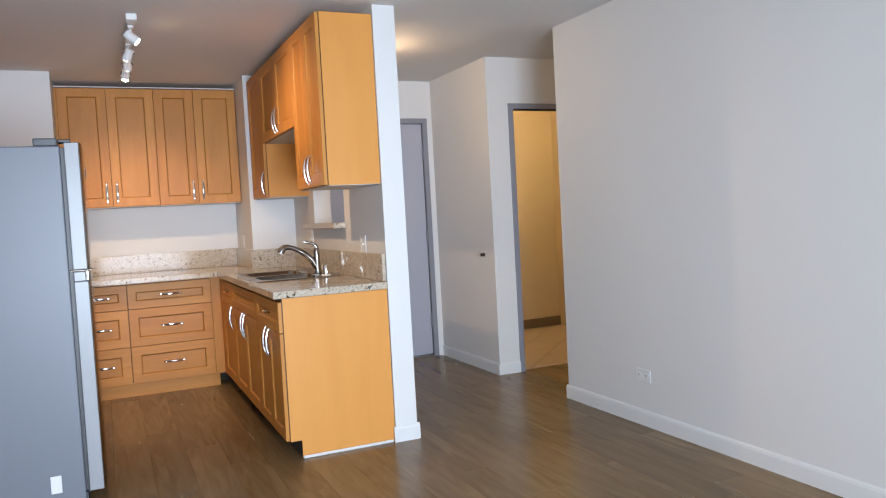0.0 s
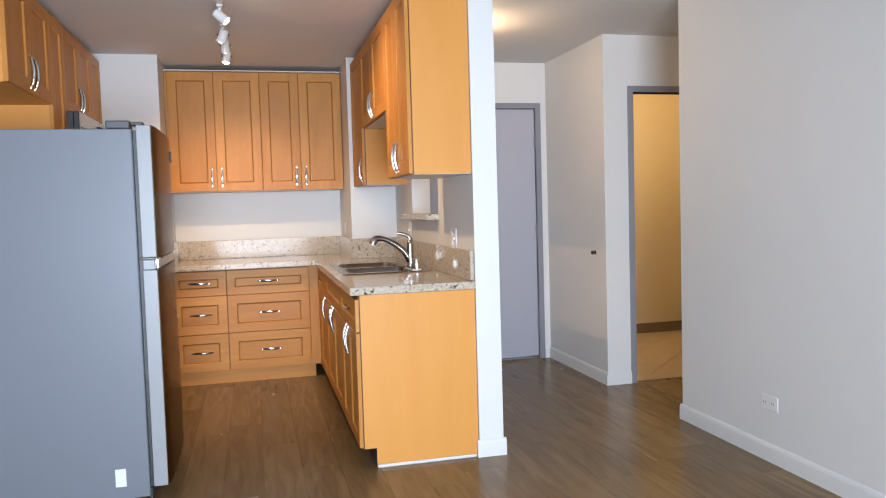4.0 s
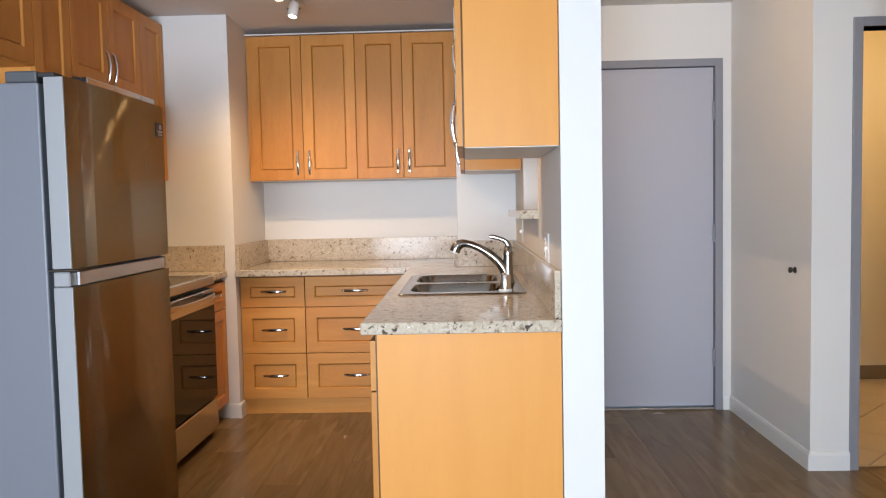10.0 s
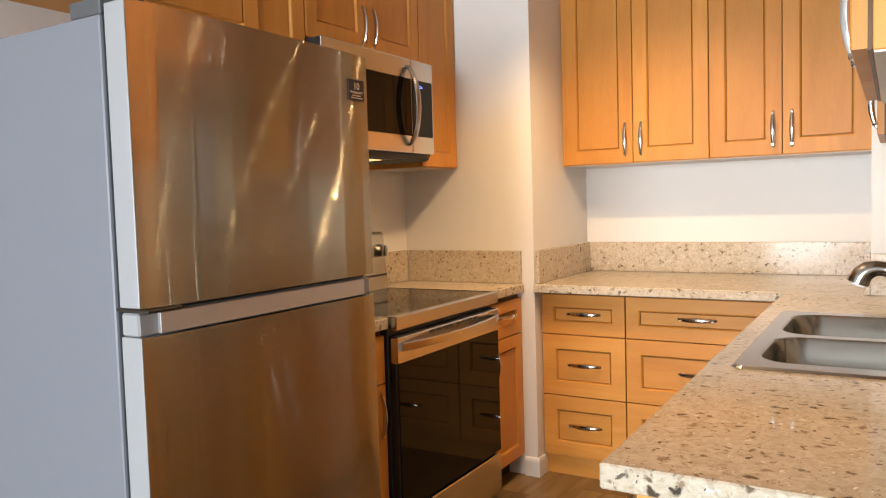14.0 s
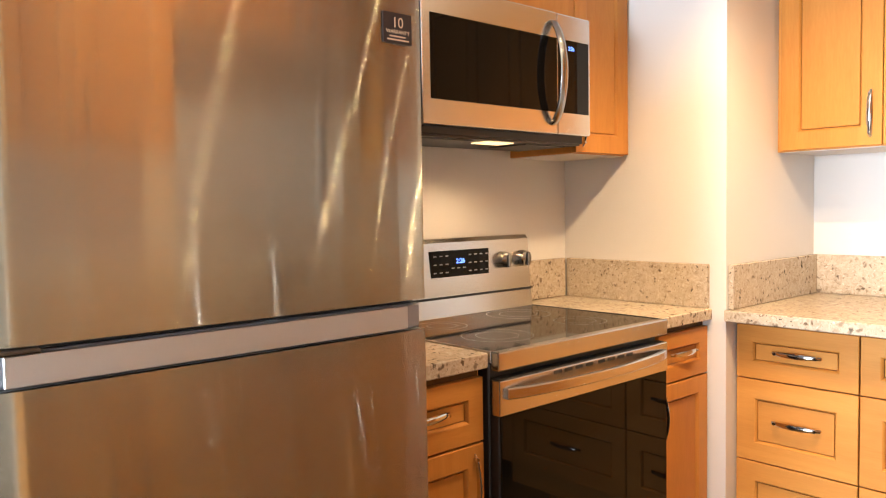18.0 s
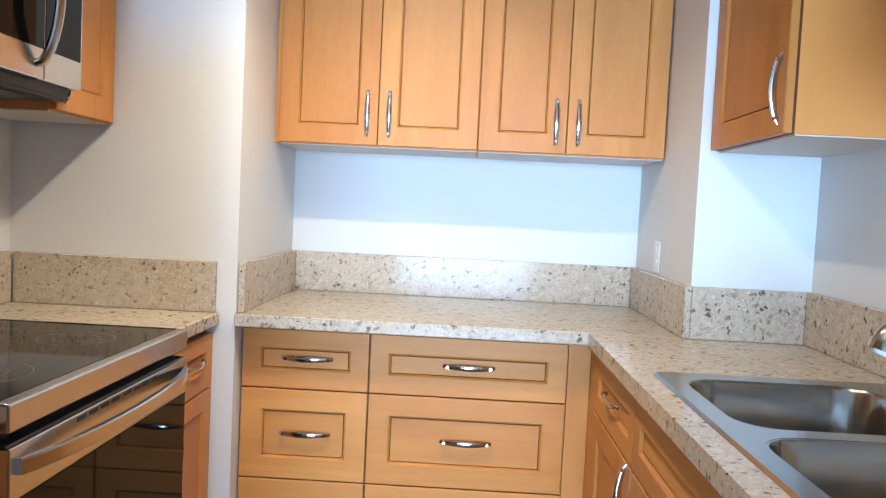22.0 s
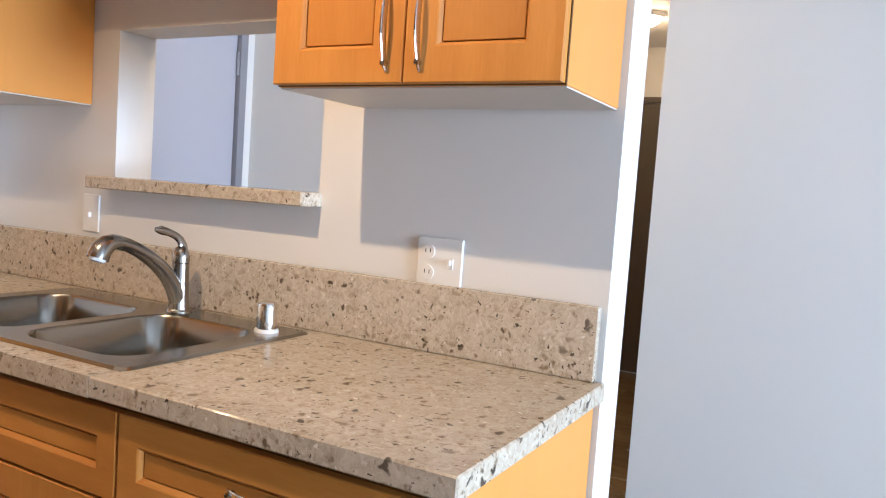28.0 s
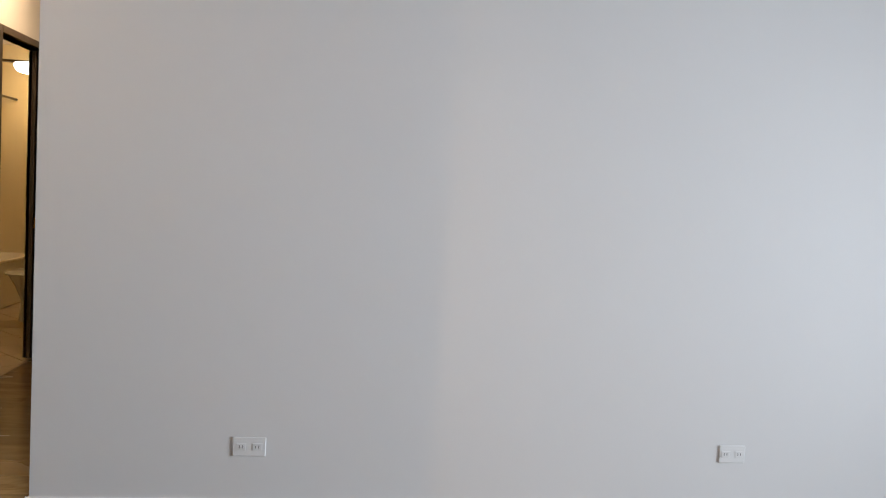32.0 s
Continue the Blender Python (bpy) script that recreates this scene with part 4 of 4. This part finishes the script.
for z0, z1, y0, y1 in ((1.589, 1.5915, 0.537, 0.573), (1.583, 1.5855, 0.532, 0.581)):
    part("print", box(GX + 0.001, GX + 0.0016, y0, y1, z0, z1), LABEL_INK, stick)


def words(text, m, size, material, name, parent=None, label=""):
    cu = bpy.data.curves.new(name, "FONT")
    cu.body, cu.size, cu.align_x, cu.align_y, cu.extrude = text, size, "CENTER", "CENTER", 0.0003
    tmp = bpy.data.objects.new(name, cu)
    me = bpy.data.meshes.new_from_object(tmp)
    bpy.data.objects.remove(tmp)
    bm = bmesh.new()
    bm.from_mesh(me)
    bm.transform(m)
    bpy.data.meshes.remove(me)
    return part(name, bm, material, parent, label)


words("10", pose(GX + 0.0014, 0.556, 1.614, 90, 0, 90), 0.026, LABEL_INK, "number", stick)
words("WARRANTY", pose(GX + 0.0014, 0.556, 1.598, 90, 0, 90), 0.0095, LABEL_INK, "lettering", stick)

# ---------- range ----------
rng = thing("electric_range", (-2.05, (RY0 + RY1) / 2, 0), "stainless steel electric range with a black ceramic cooktop", "range")
part("body", box(WALL_L + 0.03, RX - 0.044, RY0 + 0.004, RY1 - 0.004, 0.03, 0.885, 0.004), BLACK, rng, "black enamelled case")
part("cooktop", box(-2.33, RX - 0.032, RY0 + 0.006, RY1 - 0.006, 0.898, 0.915, 0.003), COOKTOP, rng, "black ceramic glass cooktop")
part("cooktop_rim", box(RX - 0.0315, RX - 0.003, RY0, RY1, 0.868, 0.917, 0.004, segs=2), STEEL_H, rng, "brushed steel front rim")
for y0, y1 in ((RY0, RY0 + 0.0055), (RY1 - 0.0055, RY1)):
    part("side_trim", box(-2.33, RX - 0.032, y0, y1, 0.886, 0.917, 0.001), STEEL_H, rng)
for bx, by, r in ((-1.93, 1.24, 0.105), (-1.93, 1.62, 0.085), (-2.18, 1.25, 0.08), (-2.18, 1.60, 0.11)):
    bm = bmesh.new()
    for rr in (r, r * 0.6):
        a = [bm.verts.new((bx + rr * math.cos(t), by + rr * math.sin(t), 0.9153)) for t in (2 * math.pi * k / 40 for k in range(40))]
        b = [bm.verts.new((bx + (rr - 0.002) * math.cos(t), by + (rr - 0.002) * math.sin(t), 0.9153)) for t in (2 * math.pi * k / 40 for k in range(40))]
        for k in range(40):
            bm.faces.new((a[k], a[(k + 1) % 40], b[(k + 1) % 40], b[k]))
    part("burner_ring", bm, GREYSIDE, rng, "thin grey burner ring")
door = part("oven_door", box(RX - 0.0435, RX - 0.0085, RY0 + 0.004, RY1 - 0.004, 0.225, 0.846, 0.004), BLACK, rng)
part("door_top_band", box(RX - 0.032, RX - 0.002, RY0 + 0.002, RY1 - 0.002, 0.752, 0.844, 0.003, segs=2), STEEL_H, door, "brushed steel band")
part("door_glass", box(RX - 0.008, RX - 0.0035, RY0 + 0.006, RY1 - 0.006, 0.228, 0.7515, 0.001), GLASS_BLACK, door, "black oven glass")
bar, rings = bmesh.new(), []
for k in range(25):
    q = k / 24
    y = RY0 + 0.022 + q * (RY1 - RY0 - 0.044)
    out = RX + 0.008 + 0.042 * (1 - (2 * q - 1) ** 2) ** 0.75
    back = max(RX - 0.0018, out - 0.012)
    rings.append([bar.verts.new(p) for p in ((back, y, 0.795), (out - 0.002, y, 0.795), (out, y, 0.798), (out, y, 0.820), (out - 0.002, y, 0.823), (back, y, 0.823))])
for ra, rb in zip(rings, rings[1:]):
    for k in range(6):
        bar.faces.new((ra[k], ra[(k + 1) % 6], rb[(k + 1) % 6], rb[k]))
bar.faces.new(rings[0])
bar.faces.new(rings[-1][::-1])
smooth_by_angle(part("handle", bar, STEEL_H, door, "bowed flat steel bar handle"), 30)
for k in range(8):
    y = RY0 + 0.21 + k * 0.046 + (0.012 if k > 3 else 0)
    part("vent_slot", box(RX - 0.0022, RX - 0.0012, y, y + 0.034, 0.829, 0.838), BLACK, door)
part("storage_drawer", box(RX - 0.0435, RX - 0.004, RY0 + 0.004, RY1 - 0.004, 0.045, 0.215, 0.004), STEEL_H, rng, "brushed steel storage drawer")
bk = bmesh.new()
for y0, y1 in ((RY0 + 0.002, RY1 - 0.002),):
    pr = [(WALL_L + 0.028, 0.90), (-2.305, 0.90), (-2.318, 0.985), (-2.330, 1.165), (-2.342, 1.178), (WALL_L + 0.028, 1.178)]
    a, b = [[bk.verts.new((x, y, z)) for x, z in pr] for y in (y0, y1)]
    bk.faces.new(a)
    bk.faces.new(b[::-1])
    for k in range(len(pr)):
        bk.faces.new((a[k], a[(k + 1) % len(pr)], b[(k + 1) % len(pr)], b[k]))
guard = part("back_panel", bk, STEEL_H, rng, "brushed steel control panel")
part("shadow_gap", box(-2.3175, -2.3125, RY0 + 0.004, RY1 - 0.004, 0.976, 0.984), BLACK, guard)
part("display", box(-2.33, -2.3215, 1.33, 1.603, 1.048, 1.138, 0.001), GLASS_BLACK, guard, "black glass display")
words("2:26", pose(-2.3211, 1.465, 1.10, 90, 0, 90), 0.024, BLUE_LED, "clock_digits", guard, "blue lit digits")
for k in range(10):
    y = 1.342 + 0.027 * k
    for z in ((1.075,) if 3 <= k <= 5 else (1.062, 1.09, 1.118)):
        part("mark", box(-2.3214, -2.3211, y, y + 0.013, z, z + 0.004), GREYSIDE, guard)
for y in (1.13, 1.233, 1.676, 1.778):
    kb = part("knob", tube([(-2.325, y, 1.093), (-2.300, y, 1.091), (-2.295, y, 1.0905)], [0.030, 0.028, 0.022], 24), NICKEL, guard, "brushed knob", True)
    part("pointer", box(-2.302, -2.286, y - 0.006, y + 0.006, 1.066, 1.116, 0.002), NICKEL, kb)
for y in (RY0 + 0.06, RY1 - 0.06):
    part("foot", lathe((-1.80, y, 0.0), [(0.018, 0.0), (0.018, 0.03)], 12), BLACK, rng)
    part("foot", lathe((-2.32, y, 0.0), [(0.018, 0.0), (0.018, 0.03)], 12), BLACK, rng)

# ---------- microwave ----------
MY0, MY1, MX, MZ0, MZ1 = 1.066, 1.819, -2.035, 1.515, 1.912
mw = thing("microwave", (-2.2, 1.44, MZ0), "stainless steel over-the-range microwave with black glass", "microwave")
part("case", box(WALL_L + 0.003, MX - 0.035, MY0, MY1, MZ0 - 0.02, MZ1, 0.003), BLACK, mw, "black case")
split = 1.645
dr = part("door", box(MX - 0.034, MX - 0.0065, MY0, split - 0.001, MZ0 + 0.004, MZ1, 0.003), BLACK, mw, "black door back")
part("door_face", box(MX - 0.006, MX, MY0, split - 0.001, MZ0 + 0.004, MZ1, 0.003, segs=2), STEEL_H, dr, "brushed steel door frame")
part("glass", box(MX, MX + 0.0015, MY0 + 0.03, split - 0.004, MZ0 + 0.075, MZ1 - 0.083), GLASS_BLACK, dr, "black door glass")
hp = [(MX + 0.001, 1.876), (MX + 0.012, 1.872)] + [(MX + 0.016 + 0.036 * math.sin(math.pi * k / 12) ** 0.7, 1.868 - 0.306 * k / 12) for k in range(13)] + [(MX + 0.012, 1.558), (MX + 0.001, 1.554)]
part("handle", tube([(x, 1.618, z) for x, z in hp], 0.0115, 14, flat=(1.4, 0.8)), NICKEL, dr, "bowed steel handle", True)
ct = part("control_side", box(MX - 0.034, MX, split, MY1, MZ0 + 0.004, MZ1, 0.005, segs=2), STEEL_H, mw, "brushed steel control side")
part("control_glass", box(MX, MX + 0.0015, split + 0.004, MY1 - 0.012, MZ0 + 0.075, MZ1 - 0.083), GLASS_BLACK, ct, "black control glass")
words("2:26", pose(MX + 0.002, 1.715, 1.802, 90, 0, 90), 0.018, BLUE_LED, "clock_digits", ct, "blue lit digits")
part("underside", box(-2.36, MX - 0.04, MY0 + 0.01, MY1 - 0.01, MZ0 - 0.026, MZ0 - 0.0205), BLACK, mw)
for y0, y1 in ((1.12, 1.32), (1.56, 1.76)):
    part("grease_filter", box(-2.27, -2.10, y0, y1, MZ0 - 0.030, MZ0 - 0.0265), FILTERM, mw, "dark metal grease filter")
part("task_light", box(-2.17, -2.10, 1.38, 1.50, MZ0 - 0.030, MZ0 - 0.0265), TASK_FACE, mw, "lit task light")
lamp("microwave_task_lamp", "SPOT", 4, WARM, look((-2.15, 1.44, MZ0 - 0.036), (-2.15, 1.44, 0)), cone=150, blend=0.6, soft=0.03)

# ---------- track light ----------
TX = -1.218
track = thing("track_light", (TX, 1.25, CEIL), "white ceiling track with adjustable spot heads", "track light")
part("track", box(TX - 0.018, TX + 0.018, 0.48, 1.95, CEIL - 0.022, CEIL - 0.0005, 0.003), WHITEPL, track)
part("feed", box(TX - 0.028, TX + 0.028, 0.44, 0.53, CEIL - 0.035, CEIL - 0.0005, 0.004), WHITEPL, track)
for y, aim, cone, watt in ((0.65, (1.0, -0.15, -0.85), 106, 54), (1.10, (-0.45, 0.48, -1.1), 98, 22), (1.40, (0.02, 0.54, -1.10), 110, 62), (1.76, (-0.22, -0.14, -1.15), 124, 13)):
    d = Vector(aim).normalized()
    c = Vector((TX, y, CEIL - 0.080))
    part("adapter", box(TX - 0.016, TX + 0.016, y - 0.04, y + 0.04, CEIL - 0.036, CEIL - 0.0225, 0.003), WHITEPL, track)
    part("stem", tube([(TX, y, CEIL - 0.036), (TX, y, CEIL - 0.080)], 0.007, 10), WHITEPL, track)
    part("pivot", tube([(TX - 0.036, y, CEIL - 0.080), (TX + 0.036, y, CEIL - 0.080)], 0.005, 10), KNOBM, track, "dark pivot pin")
    head = part("head", tube([c - 0.034 * d, c - 0.029 * d, c + 0.044 * d, c + 0.044 * d, c + 0.036 * d], [0.022, 0.026, 0.0285, 0.025, 0.0245], 24), WHITEPL, track, "white spot head")
    smooth_by_angle(head)
    part("bulb", tube([c + 0.037 * d, c + 0.042 * d, c + 0.048 * d, c + 0.050 * d], [0.024, 0.023, 0.016, 0.006], 20), LAMP_FACE, head, "lit lamp face")
    lamp("spot_lamp", "SPOT", watt, WARM, look(c + 0.068 * d, c + d), cone=cone, blend=1.0, soft=0.014)

# hall ceiling lights
for x, y in ((0.28, 0.95), (3.2, 0.82)):
    l = thing("ceiling_light", (x, y, CEIL), "round lit ceiling light with a white glass bowl", "ceiling light", "hall lights")
    part("base", lathe((x, y, CEIL - 0.03), [(0.11, 0.0), (0.11, 0.0295)]), WHITEPL, l)
    part("bowl", lathe((x, y, CEIL - 0.080), [(0.02, 0.0), (0.06, 0.012), (0.09, 0.035), (0.1, 0.055)]), LAMP_GLASS, l, "glowing glass bowl", True)

# ---------- outlets ----------


def outlet(at, wide, switch, label):
    x, y, z = at
    root = thing("wall_outlet", at, label, "outlet")
    w, h = wide, 0.115 if switch or wide < 0.1 else 0.075
    part("plate", box(x - 0.006, x, y - w / 2, y + w / 2, z - h / 2, z + h / 2, 0.003), WHITEPL, root)
    return root


o = outlet((-0.001, 0.380, 1.119), 0.118, True, "white double plate with a socket and a switch above the counter")
for z in (1.095, 1.143):
    s = part("socket", tube([(-0.007, 0.409, z), (-0.0095, 0.409, z)], 0.017, 20), WHITEPL, o)
    for dy in (-0.006, 0.006):
        part("slot", box(-0.0100, -0.0094, 0.409 + dy - 0.001, 0.409 + dy + 0.001, z - 0.002, z + 0.007), BLACK, s)
part("switch_base", box(-0.0085, -0.006, 0.344, 0.358, 1.107, 1.131, 0.001), WHITEPL, o)
part("toggle", box(-0.017, -0.0083, 0.348, 0.354, 1.116, 1.127, 0.001), WHITEPL, o)
o = outlet((-0.001, 1.595, 1.142), 0.075, True, "white switch plate under the pass-through sill")
part("toggle", box(-0.017, -0.0063, 1.592, 1.598, 1.13, 1.145, 0.001), WHITEPL, o)
o = thing("wall_outlet", (COL_X, 2.54, 1.13), "white socket plate on the corner pier", "outlet")
part("plate", box(COL_X - 0.006, COL_X - 0.0005, 2.505, 2.575, 1.075, 1.185, 0.003), WHITEPL, o)
for z in (1.108, 1.152):
    part("socket", tube([(COL_X - 0.006, 2.54, z), (COL_X - 0.0085, 2.54, z)], 0.016, 16), WHITEPL, o)
for y, name in ((-0.545, "white double socket plate low on the living room wall"), (-2.50, "small white socket plate low on the living room wall")):
    o = outlet((LIV - 0.0005, y, 0.292), 0.125 if y > -1 else 0.115, False, name)
    for dy in (-0.03, 0.03):
        s = part("socket", box(LIV - 0.0085, LIV - 0.006, y + dy - 0.018, y + dy + 0.018, 0.278, 0.306, 0.001), WHITEPL, o)
        part("slot", box(LIV - 0.0092, LIV - 0.0085, y + dy - 0.007, y + dy - 0.005, 0.287, 0.298), BLACK, s)
        part("slot", box(LIV - 0.0092, LIV - 0.0085, y + dy + 0.005, y + dy + 0.007, 0.287, 0.298), BLACK, s)

# ---------- bathroom glimpse ----------
tx, ty = 5.2, 1.72
toilet = thing("toilet", (tx, ty, 0), "white porcelain toilet against the bathroom wall", "toilet")
part("base", lathe((tx, ty - 0.03, 0.0), [(0.11, 0.0), (0.105, 0.05), (0.095, 0.18), (0.14, 0.3), (0.18, 0.37), (0.185, 0.395)]), PORCELAIN, toilet, "", True)
part("seat", lathe((tx, ty, 0.396), [(0.19, 0.0), (0.195, 0.012), (0.17, 0.03)]), PORCELAIN, toilet, "", True)
part("tank", box(tx - 0.21, tx + 0.21, 1.262, 1.45, 0.38, 0.73, 0.02, segs=3), PORCELAIN, toilet)
part("tank_lid", box(tx - 0.22, tx + 0.22, 1.256, 1.46, 0.7305, 0.765, 0.01, segs=2), PORCELAIN, toilet)
part("flush_lever", tube([(tx - 0.15, 1.45, 0.68), (tx - 0.15, 1.475, 0.68), (tx - 0.08, 1.478, 0.675)], 0.007, 8), CHROME, toilet)
tub = thing("bathtub", (5.3, 2.5, 0), "beige bathtub along the bathroom wall", "bathtub")
part("apron", box(4.3, BATH_E - 0.002, 2.13, 2.19, 0.005, 0.42, 0.012, segs=2), PORCELAIN, tub)
part("rim", box(4.3, BATH_E - 0.002, 2.10, 2.925, 0.4205, 0.45, 0.01, segs=2), PORCELAIN, tub)
rod = solid("shower_rod", tube([(4.3, 2.317, 1.938), (BATH_E - 0.001, 2.317, 1.938)], 0.012, 12), KNOBM, "dark shower curtain rod over the bathtub", "shower rod")
l = thing("ceiling_light", (5.9, 2.0, CEIL), "lit frosted glass ceiling light in the bathroom", "ceiling light")
part("stem", tube([(5.9, 2.0, CEIL - 0.001), (5.9, 2.0, CEIL - 0.2)], 0.02, 12), KNOBM, l)
part("arm", box(5.86, 5.94, 1.72, 2.28, CEIL - 0.22, CEIL - 0.20, 0.003), KNOBM, l, "dark metal arm")
part("shade", lathe((5.9, 2.0, CEIL - 0.32), [(0.05, 0.0), (0.13, 0.02), (0.16, 0.07), (0.15, 0.095)]), LAMP_GLASS, l, "glowing glass shade", True)

# ---------- floor pieces ----------
plank_w, plank_l = 0.19, 1.22
planks = bmesh.new()
box(-plank_w / 2 + 0.0002, plank_w / 2 - 0.0002, -plank_l / 2 + 0.0002, plank_l / 2 - 0.0002, -0.012, 0.0, 0.0005, bm=planks)
plank_me = bpy.data.meshes.new("plank")
planks.to_mesh(plank_me)
planks.free()
plank_me.materials.append(FLOORM)
floor_ob = bpy.data.objects["floor"]


def plank(x, y0, y1):
    ob = new("plank", plank_me)
    ob.parent = floor_ob
    ob.location = (x, (y0 + y1) / 2, 0)
    ob.scale = (1, (y1 - y0 - 0.0004) / (plank_l - 0.0004), 1)


col = 0
x = WALL_L + plank_w / 2
while x < LIV + 0.25:
    y = SOUTH - (0.3, 0.77, 1.2, 0.61, 1.04, 0.45)[col % 6]
    lim = ENTRY + 0.02 if x > 0 else BACK + 0.05
    lim = HALL_N + 0.03 if x > CLOS else lim
    while y < lim:
        a, b = max(y, SOUTH - 0.12), min(y + plank_l, lim)
        if b - a > 0.03:
            plank(x, a, b)
        y += plank_l
    x += plank_w
    col += 1
while x < HALL_E:
    k = 0.1 + 0.17 * (col % 4)
    for a, b in ((HALL_S - 0.03, HALL_S + k), (HALL_S + k, HALL_N + 0.03)):
        plank(x, a, b)
    x += plank_w
    col += 1

tile_bm = bmesh.new()
box(-0.148, 0.148, -0.148, 0.148, -0.010, 0.004, 0.002, bm=tile_bm)
tile_me = bpy.data.meshes.new("tile")
tile_bm.to_mesh(tile_me)
tile_bm.free()
tile_me.materials.append(TILE)
tfloor = solid("tiled_floor", box(CLOS + 0.09, BATH_E, HALL_N + 0.03, 2.93, -0.011, -0.001), GROUT, "beige ceramic tile floor laid on the diagonal", "floor", "structure")
rooms = ((CLOS + 0.132, 3.018, HALL_N + 0.032, 2.917), (3.102, BATH_E - 0.002, HALL_N + 0.032, 2.928))
for i in range(-30, 40):
    for j in range(-30, 40):
        u, v = i * 0.302, j * 0.302
        px, py = 2.2 + (u - v) * 0.7071, 2.0 + (u + v) * 0.7071
        for x0, x1, y0, y1 in rooms:
            if x0 + 0.21 < px < x1 - 0.21 and y0 + 0.21 < py < y1 - 0.21:
                t = new("tile", tile_me)
                t.parent = tfloor
                t.matrix_world = pose(px, py, 0, 0, 0, 45)
            elif x0 - 0.2 < px < x1 + 0.2 and y0 - 0.2 < py < y1 + 0.2:
                cut = bmesh.new()
                box(-0.148, 0.148, -0.148, 0.148, -0.010, 0.004, 0.002, bm=cut)
                cut.transform(pose(px, py, 0, 0, 0, 45))
                for co, no in (((x0, 0, 0), (-1, 0, 0)), ((x1, 0, 0), (1, 0, 0)), ((0, y0, 0), (0, -1, 0)), ((0, y1, 0), (0, 1, 0))):
                    bmesh.ops.bisect_plane(cut, geom=cut.verts[:] + cut.edges[:] + cut.faces[:], plane_co=co, plane_no=no, clear_outer=True)
                if len(cut.faces) > 4:
                    part("tile", cut, TILE, tfloor)
                else:
                    cut.free()
solid("base_tile_row", box(CLOS + 0.13, 3.02, 2.918, 2.93, 0.004, 0.10, 0.002), TILE_DARK, "brown ceramic base tiles", "baseboard", "structure")
